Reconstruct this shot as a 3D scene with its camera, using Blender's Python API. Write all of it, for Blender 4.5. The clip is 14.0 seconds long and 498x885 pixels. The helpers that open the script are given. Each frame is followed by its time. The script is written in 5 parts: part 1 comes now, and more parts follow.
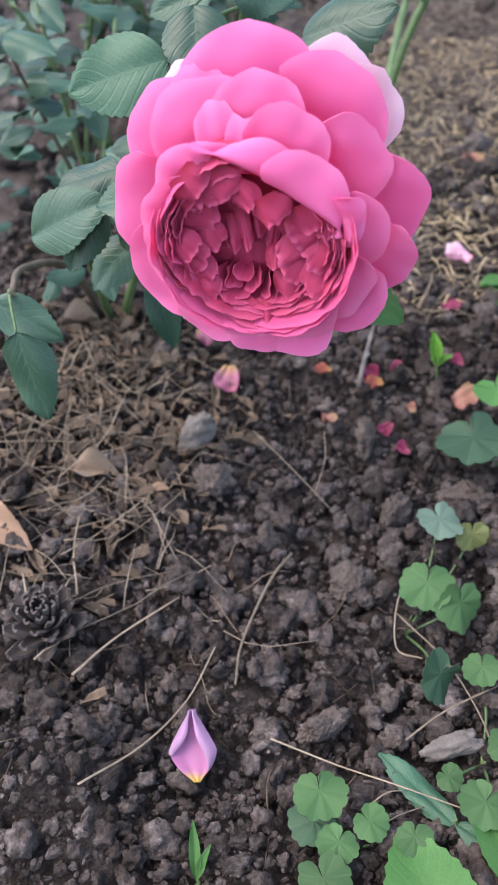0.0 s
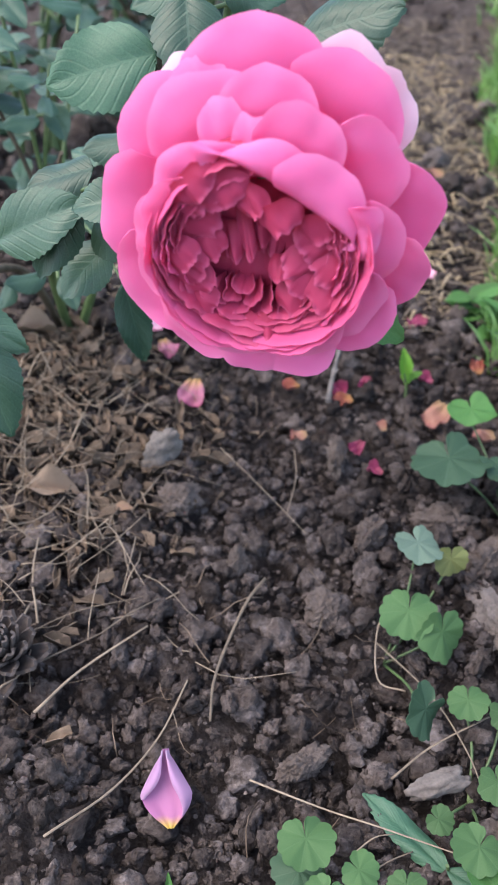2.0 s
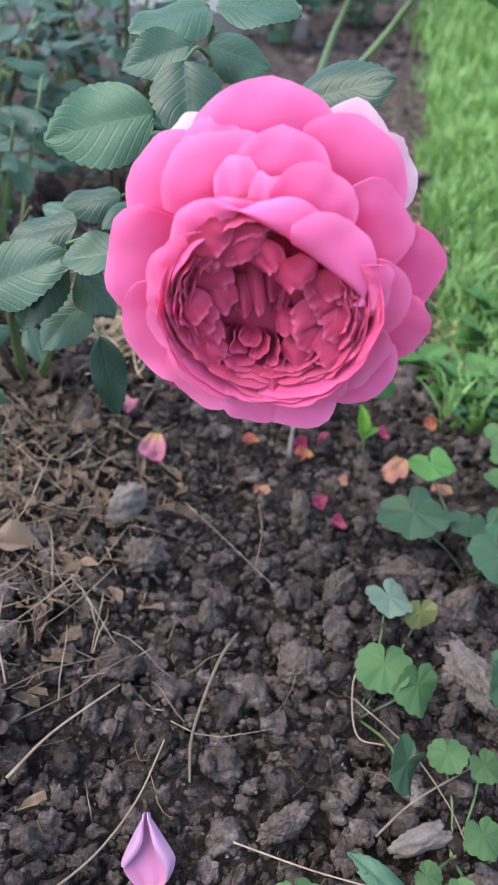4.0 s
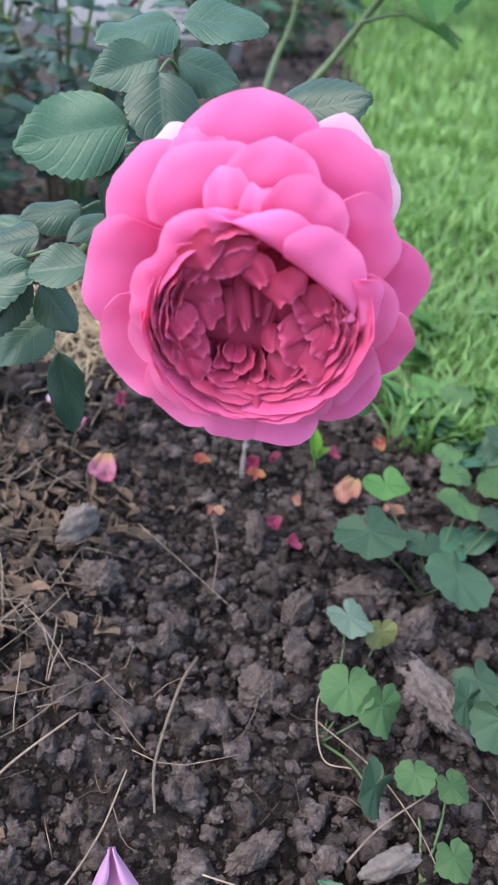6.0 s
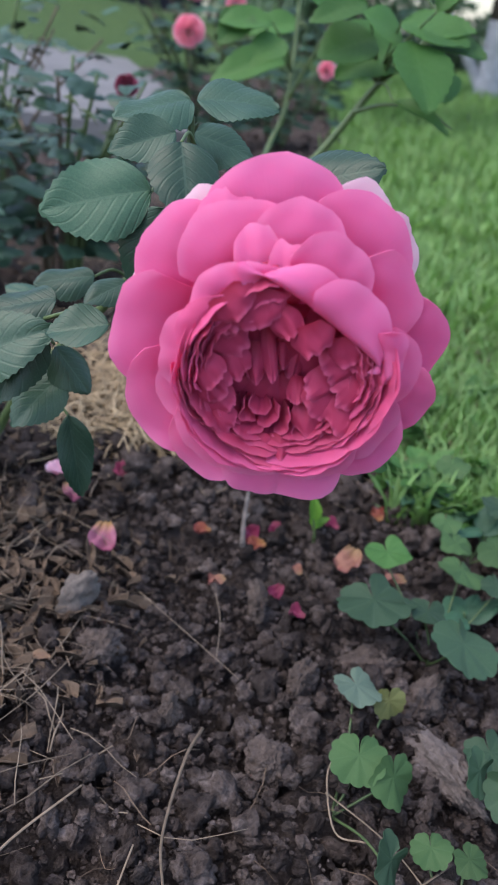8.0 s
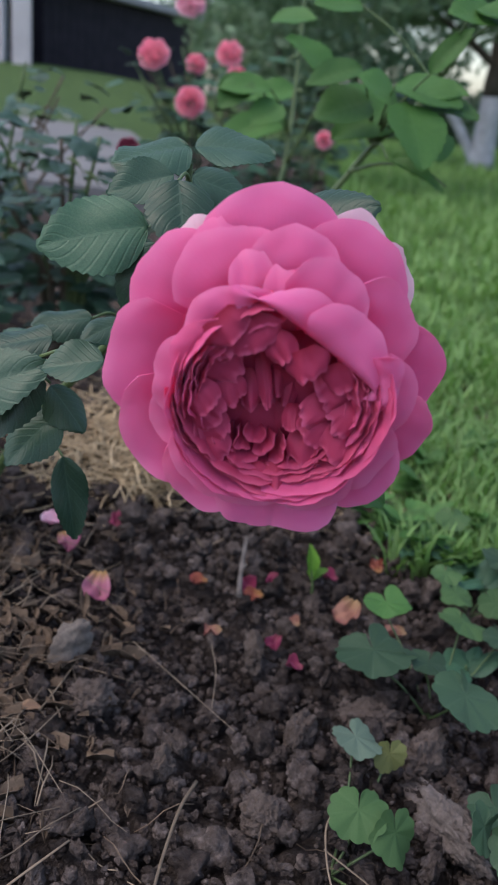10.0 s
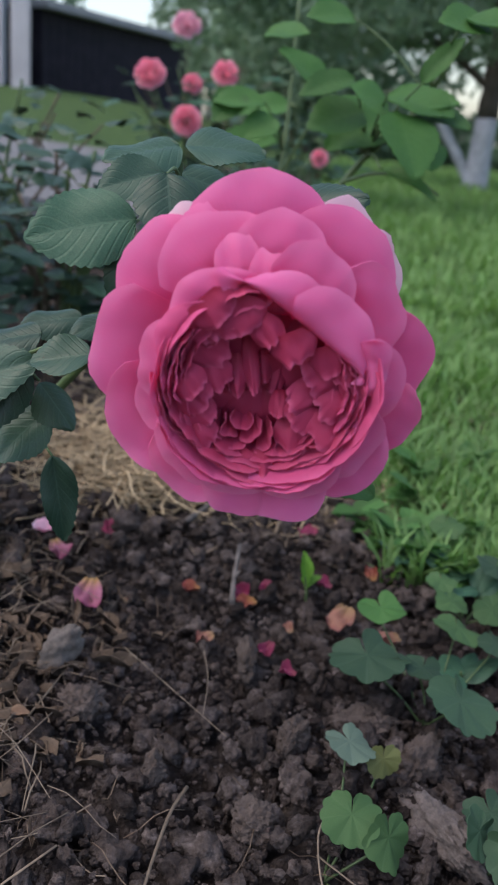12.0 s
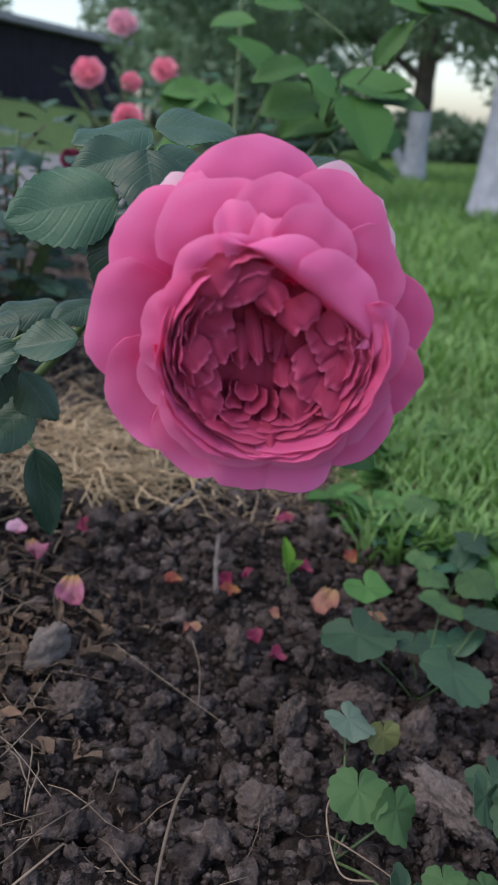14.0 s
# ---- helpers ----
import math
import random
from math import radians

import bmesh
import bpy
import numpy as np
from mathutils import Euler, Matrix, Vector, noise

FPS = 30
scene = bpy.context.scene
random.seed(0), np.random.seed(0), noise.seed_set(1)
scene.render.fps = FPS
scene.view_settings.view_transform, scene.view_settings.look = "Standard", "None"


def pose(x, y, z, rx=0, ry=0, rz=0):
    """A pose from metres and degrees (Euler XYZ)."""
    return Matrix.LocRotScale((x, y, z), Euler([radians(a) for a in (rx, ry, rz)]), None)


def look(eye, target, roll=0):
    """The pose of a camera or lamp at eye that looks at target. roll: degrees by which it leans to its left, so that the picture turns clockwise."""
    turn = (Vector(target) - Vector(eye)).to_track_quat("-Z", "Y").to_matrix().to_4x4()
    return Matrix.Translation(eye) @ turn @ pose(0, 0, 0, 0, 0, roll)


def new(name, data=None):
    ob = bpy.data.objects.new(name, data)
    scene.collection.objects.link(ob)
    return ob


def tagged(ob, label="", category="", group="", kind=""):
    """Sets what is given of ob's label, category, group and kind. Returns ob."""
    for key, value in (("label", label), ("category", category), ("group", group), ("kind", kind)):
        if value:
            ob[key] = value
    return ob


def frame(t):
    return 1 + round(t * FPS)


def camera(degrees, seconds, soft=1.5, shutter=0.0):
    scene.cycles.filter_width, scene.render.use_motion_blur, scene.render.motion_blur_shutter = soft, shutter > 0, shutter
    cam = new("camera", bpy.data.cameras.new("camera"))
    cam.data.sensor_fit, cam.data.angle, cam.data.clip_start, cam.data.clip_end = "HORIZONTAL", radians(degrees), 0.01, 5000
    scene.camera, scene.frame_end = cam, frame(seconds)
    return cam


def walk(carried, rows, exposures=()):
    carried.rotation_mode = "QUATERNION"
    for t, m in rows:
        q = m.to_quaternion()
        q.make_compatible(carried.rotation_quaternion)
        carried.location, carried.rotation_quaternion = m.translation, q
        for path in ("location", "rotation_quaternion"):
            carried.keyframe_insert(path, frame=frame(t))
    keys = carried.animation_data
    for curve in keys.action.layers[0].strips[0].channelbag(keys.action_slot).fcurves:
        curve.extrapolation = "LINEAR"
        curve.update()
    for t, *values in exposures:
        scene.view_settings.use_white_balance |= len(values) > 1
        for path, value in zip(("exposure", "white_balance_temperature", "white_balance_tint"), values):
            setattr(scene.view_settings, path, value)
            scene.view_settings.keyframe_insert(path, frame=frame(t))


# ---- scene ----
cam = camera(32.4, 14.0)
cam.data.dof.use_dof = True
cam.data.dof.focus_distance, cam.data.dof.aperture_fstop = 0.325, 23.0
METRES, EYE, TILT, LEAN, TURN = 0.145, 0.345, -38.0, 4.0, 0.0
ROWS = [
    (0.0, 0.0, 0.0, 0.0, 0.0, 0.0, -0.0),
    (0.5, -0.0416, 0.0258, -0.0049, -0.78, 0.0, -0.03),
    (1.0, -0.0795, 0.0745, 0.0182, -1.94, 0.26, -0.5),
    (1.5, -0.1053, 0.1176, 0.0194, -2.83, 0.59, -0.65),
    (2.0, -0.1219, 0.1558, 0.0342, -4.08, 0.68, -0.65),
    (2.5, -0.1608, 0.1608, 0.051, -5.3, 1.17, -0.59),
    (3.0, -0.207, 0.149, 0.0379, -6.7, 2.48, -0.55),
    (5.5, -0.3683, 0.214, 0.0, -12.43, 5.83, -0.31),
    (6.0, -0.3949, 0.2332, 0.0126, -13.84, 6.06, -0.11),
    (6.5, -0.4456, 0.2402, 0.0086, -14.65, 6.89, -0.1),
    (7.0, -0.45, 0.2573, -0.0072, -14.86, 8.44, -0.07),
    (7.5, -0.4774, 0.2514, -0.0286, -14.95, 10.18, -0.11),
    (8.0, -0.4815, 0.2551, -0.0505, -15.08, 11.54, -0.08),
    (10.5, -0.4548, 0.306, -0.1405, -15.14, 16.4, -0.23),
    (11.0, -0.4503, 0.3174, -0.1659, -15.12, 16.73, -0.22),
    (11.5, -0.4604, 0.318, -0.1733, -15.12, 17.11, -0.23),
    (12.0, -0.4311, 0.3232, -0.176, -15.3, 17.19, -0.06),
    (12.5, -0.4345, 0.3305, -0.1914, -16.11, 17.12, 1.4),
    (13.0, -0.48, 0.3378, -0.1958, -17.1, 17.08, 2.69),
    (13.5, -0.5128, 0.3596, -0.2075, -17.41, 17.06, 3.36),
    (14.0, -0.5268, 0.3924, -0.2206, -17.5, 17.1, 3.73),
]
walk(cam, [(t, pose(0, 0, EYE, TILT, LEAN, TURN) @ pose(METRES * x, METRES * y, METRES * z, 90 + pitch, roll, yaw)) for t, x, y, z, yaw, pitch, roll in ROWS],
     exposures=[(0.0, 2.08, 6600, 12), (3.0, 2.06, 6560, 12.5), (5.5, 2.04, 6420, 13.5), (7.0, 1.94, 6400, 14), (7.5, 1.64, 6400, 14), (8.2, 1.36, 6430, 15), (10.3, 1.01, 6580, 14.5), (14.0, 0.99, 6580, 14)])

import collections

# ---- world, sun and exposure ----
world = bpy.data.worlds.new("sky")
world.use_nodes = True
scene.world = world
wn = world.node_tree.nodes
sky = wn.new("ShaderNodeTexSky")
sky.sky_type = "NISHITA"
sky.sun_disc = False
sky.sun_elevation, sky.sun_rotation = radians(60), radians(258)
sky.air_density, sky.dust_density, sky.ozone_density = 1.0, 2.2, 0.6
wn["Background"].inputs["Strength"].default_value = 0.15
world.node_tree.links.new(sky.outputs[0], wn["Background"].inputs["Color"])

sun = new("sun", bpy.data.lights.new("sun", "SUN"))
sun.data.energy, sun.data.angle, sun.data.color = 0.5, radians(55), (1.0, 0.96, 0.92)
sun.matrix_world = look((-4.89, -1.04, 8.66), (0, 0, 0))


# ---- materials ----
def material(name, rough=0.8, spec=0.3):
    m = bpy.data.materials.new(name)
    m.use_nodes = True
    b = m.node_tree.nodes["Principled BSDF"]
    b.inputs["Roughness"].default_value = rough
    b.inputs["Specular IOR Level"].default_value = spec
    return m, m.node_tree.nodes, m.node_tree.links, b


def ramp(nodes, stops):
    r = nodes.new("ShaderNodeValToRGB")
    e = r.color_ramp.elements
    while len(e) < len(stops):
        e.new(0.5)
    for el, (p, c) in zip(e, stops):
        el.position, el.color = p, (*c, 1)
    return r


def noise_tex(nodes, links, scale, detail=4.0, rough=0.55, coords="Object"):
    c = nodes.new("ShaderNodeTexCoord")
    n = nodes.new("ShaderNodeTexNoise")
    n.inputs["Scale"].default_value, n.inputs["Detail"].default_value, n.inputs["Roughness"].default_value = scale, detail, rough
    links.new(c.outputs[coords], n.inputs["Vector"])
    return n


def bump(nodes, links, b, height, strength=0.4, distance=0.001):
    n = nodes.new("ShaderNodeBump")
    n.inputs["Strength"].default_value, n.inputs["Distance"].default_value = strength, distance
    links.new(height, n.inputs["Height"])
    links.new(n.outputs[0], b.inputs["Normal"])


def mottled(name, stops, scale, rough=0.85, spec=0.2, bump_scale=None, bump_strength=0.4, bump_distance=0.001, per_piece=0.0):
    """Two-scale mottled surface; per_piece shifts the brightness of each piece at random."""
    m, n, l, b = material(name, rough, spec)
    a = noise_tex(n, l, scale)
    f = noise_tex(n, l, scale * 7, 3.0)
    mix = n.new("ShaderNodeMath")
    mix.operation = "MULTIPLY_ADD"
    mix.inputs[1].default_value = 0.35
    l.new(f.outputs["Fac"], mix.inputs[0])
    sub = n.new("ShaderNodeMath")
    sub.operation = "MULTIPLY"
    sub.inputs[1].default_value = 0.65
    l.new(a.outputs["Fac"], sub.inputs[0])
    l.new(sub.outputs[0], mix.inputs[2])
    r = ramp(n, stops)
    l.new(mix.outputs[0], r.inputs["Fac"])
    colour = r.outputs["Color"]
    if per_piece:
        g = n.new("ShaderNodeNewGeometry")
        o = n.new("ShaderNodeObjectInfo")
        add = n.new("ShaderNodeMath")
        l.new(g.outputs["Random Per Island"], add.inputs[0])
        l.new(o.outputs["Random"], add.inputs[1])
        fr = n.new("ShaderNodeMath")
        fr.operation = "FRACT"
        l.new(add.outputs[0], fr.inputs[0])
        mr = n.new("ShaderNodeMapRange")
        mr.inputs["To Min"].default_value, mr.inputs["To Max"].default_value = 1 - per_piece, 1 + per_piece
        l.new(fr.outputs[0], mr.inputs["Value"])
        hsv = n.new("ShaderNodeHueSaturation")
        l.new(mr.outputs[0], hsv.inputs["Value"])
        l.new(colour, hsv.inputs["Color"])
        colour = hsv.outputs["Color"]
    l.new(colour, b.inputs["Base Color"])
    if bump_scale:
        h = noise_tex(n, l, bump_scale, 5.0, 0.65)
        bump(n, l, b, h.outputs["Fac"], bump_strength, bump_distance)
    return m


def thin(m, colour, amount):
    """Lets part of the light through a thin petal or leaf."""
    n, l = m.node_tree.nodes, m.node_tree.links
    t = n.new("ShaderNodeBsdfTranslucent")
    t.inputs["Color"].default_value = (*colour, 1)
    mix = n.new("ShaderNodeMixShader")
    mix.inputs["Fac"].default_value = amount
    l.new(n["Principled BSDF"].outputs[0], mix.inputs[1])
    l.new(t.outputs[0], mix.inputs[2])
    l.new(mix.outputs[0], n["Material Output"].inputs["Surface"])
    return m


def petal_material(name, base, body, edge, through_colour, amount=0.3, claw=0.45):
    """Petal: UV y runs from the claw to the rim, UV x across it."""
    m, n, l, b = material(name, 0.55, 0.25)
    uv = n.new("ShaderNodeUVMap")
    sep = n.new("ShaderNodeSeparateXYZ")
    l.new(uv.outputs[0], sep.inputs[0])
    blotch = noise_tex(n, l, 90, 3.0)
    add = n.new("ShaderNodeMath")
    add.operation = "MULTIPLY_ADD"
    add.inputs[1].default_value = 0.16
    l.new(blotch.outputs["Fac"], add.inputs[0])
    l.new(sep.outputs["Y"], add.inputs[2])
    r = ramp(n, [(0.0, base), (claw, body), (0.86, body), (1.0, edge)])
    sub = n.new("ShaderNodeMath")
    sub.operation = "SUBTRACT"
    sub.inputs[1].default_value = 0.08
    l.new(add.outputs[0], sub.inputs[0])
    l.new(sub.outputs[0], r.inputs["Fac"])
    l.new(r.outputs["Color"], b.inputs["Base Color"])
    b.inputs["Sheen Weight"].default_value = 0.05
    b.inputs["Sheen Tint"].default_value = (1.0, 0.75, 0.95, 1)
    # fine lengthwise veins
    mp = n.new("ShaderNodeMapping")
    mp.inputs["Scale"].default_value = (60, 4, 1)
    l.new(uv.outputs[0], mp.inputs["Vector"])
    v = n.new("ShaderNodeTexNoise")
    v.inputs["Scale"].default_value, v.inputs["Detail"].default_value = 1.0, 3.0
    l.new(mp.outputs[0], v.inputs["Vector"])
    bump(n, l, b, v.outputs["Fac"], 0.16, 0.0006)
    return thin(m, through_colour, amount)


def leaf_material(name, dark, light, vein, through_colour, rough=0.45, amount=0.2, radial=False):
    """Leaf: UV x across (0.5 is the midrib), UV y from stalk to tip; side veins as slanted stripes."""
    m, n, l, b = material(name, rough, 0.28 if radial else 0.38)
    uv = n.new("ShaderNodeUVMap")
    sep = n.new("ShaderNodeSeparateXYZ")
    l.new(uv.outputs[0], sep.inputs[0])

    def maths(op, a, c):
        k = n.new("ShaderNodeMath")
        k.operation = op
        for i, q in enumerate((a, c)):
            if isinstance(q, float):
                k.inputs[i].default_value = q
            else:
                l.new(q, k.inputs[i])
        return k.outputs[0]
    off = maths("ABSOLUTE", maths("SUBTRACT", sep.outputs["X"], 0.5), 0.0)
    stripe = maths("SINE", maths("MULTIPLY", maths("SUBTRACT", sep.outputs["Y"], maths("MULTIPLY", off, 0.7)), 46.0), 0.0)
    side = maths("POWER", maths("MULTIPLY", maths("ADD", stripe, 1.0), 0.5), 9.0)
    mid = maths("LESS_THAN", off, 0.018)
    if radial:
        fan = maths("ABSOLUTE", maths("SINE", maths("MULTIPLY", sep.outputs["X"], 22.0), 0.0), 0.0)
        side = maths("LESS_THAN", fan, 0.16)
        mid = maths("LESS_THAN", fan, 0.07)
    veins = maths("MAXIMUM", maths("MULTIPLY", side, 0.45), mid)
    blotch = noise_tex(n, l, 55, 4.0)
    r = ramp(n, [(0.3, dark), (0.7, light)])
    l.new(blotch.outputs["Fac"], r.inputs["Fac"])
    o = n.new("ShaderNodeObjectInfo")
    mr = n.new("ShaderNodeMapRange")
    mr.inputs["To Min"].default_value, mr.inputs["To Max"].default_value = 0.75, 1.25
    l.new(o.outputs["Random"], mr.inputs["Value"])
    hsv = n.new("ShaderNodeHueSaturation")
    l.new(mr.outputs[0], hsv.inputs["Value"])
    l.new(r.outputs["Color"], hsv.inputs["Color"])
    mix = n.new("ShaderNodeMix")
    mix.data_type = "RGBA"
    mix.inputs["B"].default_value = (*vein, 1)
    l.new(maths("MULTIPLY", veins, 0.30 if radial else 0.26), mix.inputs["Factor"])
    l.new(hsv.outputs["Color"], mix.inputs["A"])
    l.new(mix.outputs["Result"], b.inputs["Base Color"])
    bump(n, l, b, veins, 0.35, -0.0008)
    return thin(m, through_colour, amount)


SOIL = mottled("soil", [(0.32, (0.031, 0.024, 0.021)), (0.52, (0.086, 0.069, 0.061)), (0.70, (0.205, 0.170, 0.155))], 60, 0.97, 0.06, 480, 1.0, 0.0034, 0.5)
STONE = mottled("weathered stone", [(0.3, (0.085, 0.072, 0.064)), (0.7, (0.21, 0.182, 0.16))], 90, 0.9, 0.15, 500, 0.6, 0.001, 0.1)
STRAW_PALE = mottled("pale dry straw", [(0.3, (0.29, 0.205, 0.115)), (0.7, (0.58, 0.45, 0.275))], 60, 0.7, 0.3, 800, 0.3, 0.0003, 0.35)
HARD = mottled("hardened grey-brown soil", [(0.3, (0.070, 0.054, 0.045)), (0.7, (0.185, 0.148, 0.128))], 70, 0.96, 0.08, 420, 1.0, 0.003)
SLAB = mottled("pale hardened soil", [(0.3, (0.095, 0.078, 0.068)), (0.7, (0.25, 0.21, 0.188))], 75, 0.95, 0.1, 420, 1.0, 0.0025)
STRAW = mottled("dry straw", [(0.3, (0.120, 0.087, 0.059)), (0.7, (0.27, 0.21, 0.148))], 60, 0.7, 0.3, 800, 0.3, 0.0003, 0.35)
LITTER = mottled("dry leaf litter", [(0.3, (0.066, 0.047, 0.033)), (0.7, (0.170, 0.122, 0.084))], 70, 0.85, 0.2, 500, 0.4, 0.0005, 0.4)
DEADLEAF = mottled("tan dry leaf", [(0.3, (0.17, 0.098, 0.058)), (0.7, (0.31, 0.20, 0.13))], 80, 0.7, 0.3, 500, 0.4, 0.0005)
TWIG = mottled("grey twig bark", [(0.3, (0.065, 0.055, 0.048)), (0.7, (0.18, 0.158, 0.142))], 120, 0.85, 0.2, 600, 0.5, 0.0005)
CONE = mottled("dark cone scale", [(0.3, (0.03, 0.025, 0.024)), (0.7, (0.10, 0.08, 0.07))], 120, 0.8, 0.2, 600, 0.4, 0.0005, 0.3)
CANE = mottled("green rose cane", [(0.3, (0.045, 0.085, 0.03)), (0.7, (0.11, 0.16, 0.06))], 100, 0.5, 0.4, 500, 0.2, 0.0004)
BROWN_CANE = mottled("brown old cane", [(0.3, (0.06, 0.05, 0.035)), (0.7, (0.14, 0.11, 0.08))], 100, 0.8, 0.2, 500, 0.4, 0.0005)
# Claw end redder by pigment, deepened further as shade in the crevices.
PETAL = petal_material("pink petal", (0.80, 0.110, 0.33), (0.85, 0.222, 0.50), (0.895, 0.315, 0.60), (0.95, 0.185, 0.43), 0.5, 0.52)
# These two: naturally deeper pink, darkened further for shade inside the cup.
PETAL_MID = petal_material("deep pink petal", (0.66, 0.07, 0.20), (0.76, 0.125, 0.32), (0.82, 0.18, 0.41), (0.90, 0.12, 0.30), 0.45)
PETAL_IN = petal_material("inner pink petal with cup shade", (0.36, 0.022, 0.064), (0.53, 0.055, 0.140), (0.70, 0.125, 0.265), (0.78, 0.06, 0.15), 0.36)
PETAL_PALE = petal_material("faded petal", (0.88, 0.46, 0.60), (0.88, 0.58, 0.69), (0.90, 0.74, 0.80), (0.94, 0.62, 0.70), 0.5)
PETAL_FALLEN = petal_material("fallen pink petal", (0.38, 0.24, 0.08), (0.36, 0.13, 0.19), (0.30, 0.07, 0.14), (0.7, 0.2, 0.25), 0.15)
PETAL_MAGENTA = petal_material("fallen magenta petal", (0.22, 0.05, 0.07), (0.21, 0.028, 0.07), (0.22, 0.045, 0.08), (0.7, 0.1, 0.2), 0.15)
PETAL_ORANGE = petal_material("fallen orange petal", (0.29, 0.15, 0.045), (0.21, 0.055, 0.032), (0.15, 0.024, 0.028), (0.6, 0.15, 0.1), 0.12)
PETAL_PEACH = petal_material("fallen peach petal", (0.28, 0.18, 0.085), (0.27, 0.125, 0.085), (0.20, 0.065, 0.058), (0.7, 0.3, 0.25), 0.12)
PETAL_VIOLET = petal_material("fallen violet petal", (0.60, 0.42, 0.08), (0.41, 0.155, 0.29), (0.32, 0.125, 0.26), (0.7, 0.3, 0.6), 0.2, 0.16)
LILAC = petal_material("pale lilac petal back", (0.38, 0.22, 0.33), (0.36, 0.20, 0.32), (0.43, 0.28, 0.39), (0.7, 0.4, 0.7), 0.2)
CORAL = petal_material("coral pink petal", (0.91, 0.36, 0.48), (0.94, 0.50, 0.62), (0.95, 0.65, 0.75), (0.96, 0.47, 0.57), 0.5)
LEAF = leaf_material("blue-green rose leaf", (0.026, 0.064, 0.040), (0.053, 0.108, 0.066), (0.10, 0.18, 0.12), (0.06, 0.16, 0.05), 0.40)
LEAF_MID = leaf_material("mid-green rose leaf", (0.032, 0.095, 0.054), (0.062, 0.145, 0.080), (0.13, 0.23, 0.14), (0.08, 0.20, 0.06), 0.5)
LEAF_SEED = leaf_material("bright seedling leaf", (0.110, 0.270, 0.030), (0.170, 0.360, 0.045), (0.23, 0.42, 0.08), (0.24, 0.48, 0.05), 0.55, 0.4)
LEAF_YOUNG = leaf_material("young green leaf", (0.050, 0.145, 0.035), (0.100, 0.235, 0.06), (0.16, 0.30, 0.10), (0.15, 0.36, 0.06), 0.55, 0.4)
IVY = leaf_material("ground ivy leaf", (0.034, 0.082, 0.026), (0.070, 0.138, 0.048), (0.10, 0.18, 0.075), (0.08, 0.17, 0.035), 0.65, radial=True)
IVY_DARK = leaf_material("dark ground ivy leaf", (0.028, 0.062, 0.032), (0.056, 0.110, 0.056), (0.095, 0.16, 0.09), (0.06, 0.14, 0.04), 0.6, radial=True)
IVY_GREY = leaf_material("greyish ground ivy leaf", (0.10, 0.155, 0.105), (0.17, 0.235, 0.165), (0.2, 0.27, 0.2), (0.12, 0.2, 0.1), 0.7, radial=True)
IVY_OLIVE = leaf_material("olive fading ivy leaf", (0.085, 0.105, 0.030), (0.16, 0.165, 0.060), (0.2, 0.2, 0.09), (0.16, 0.2, 0.05), 0.7, radial=True)
GRASS = mottled("grass", [(0.3, (0.11, 0.215, 0.065)), (0.7, (0.23, 0.375, 0.135))], 3.0, 0.6, 0.3, None, per_piece=0.35)
thin(GRASS, (0.20, 0.42, 0.07), 0.35)
TURF = mottled("turf", [(0.3, (0.03, 0.06, 0.02)), (0.7, (0.09, 0.15, 0.05))], 9.0, 0.95, 0.1, 60, 0.6, 0.02)
FOLIAGE = mottled("tree foliage", [(0.3, (0.095, 0.160, 0.100)), (0.7, (0.20, 0.29, 0.185))], 2.0, 0.6, 0.3, None, per_piece=0.35)
thin(FOLIAGE, (0.20, 0.32, 0.16), 0.35)
BARK = mottled("tree bark", [(0.3, (0.05, 0.045, 0.04)), (0.7, (0.12, 0.105, 0.09))], 14, 0.95, 0.1, 70, 0.9, 0.012)
WHITEWASH = mottled("whitewashed bark", [(0.3, (0.30, 0.31, 0.34)), (0.7, (0.58, 0.59, 0.63))], 14, 0.95, 0.1, 70, 0.8, 0.01)
CONCRETE = mottled("concrete", [(0.3, (0.13, 0.13, 0.132)), (0.7, (0.21, 0.21, 0.21))], 2.0, 0.9, 0.2, 60, 0.3, 0.004)
DARKWOOD = mottled("dark stained boards", [(0.3, (0.012, 0.010, 0.016)), (0.7, (0.035, 0.028, 0.040))], 3, 0.8, 0.2, 40, 0.4, 0.004)
ROOFING = mottled("pale roof sheet", [(0.3, (0.30, 0.28, 0.29)), (0.7, (0.46, 0.43, 0.44))], 2, 0.7, 0.3, 30, 0.3, 0.004)
PLASTER = mottled("white plaster", [(0.3, (0.50, 0.47, 0.49)), (0.7, (0.64, 0.60, 0.62))], 2, 0.9, 0.2, 60, 0.2, 0.003)


# ---- builders ----
def part(name, data, mat, parent, label="", m=None):
    """One mesh object under a thing or a part. data: a bmesh or a mesh; m: its place in the world."""
    if isinstance(data, bmesh.types.BMesh):
        me = bpy.data.meshes.new(name)
        data.to_mesh(me)
        data.free()
    else:
        me = data
    if mat and not me.materials:
        me.materials.append(mat)
    ob = new(name, me)
    if parent:
        ob.parent = parent
        up = parent.matrix_basis if parent.parent is None else parent.parent.matrix_basis @ parent.matrix_parent_inverse @ parent.matrix_basis
        ob.matrix_parent_inverse = up.inverted()
    if m is not None:
        ob.matrix_basis = m
    if label:
        tagged(ob, label)
    return ob


def thing(name, at, label, category, group="", kind=""):
    e = new(name)
    e.empty_display_size = 0.01
    e.matrix_basis = Matrix.Translation(at)
    return tagged(e, label, category, group, kind)


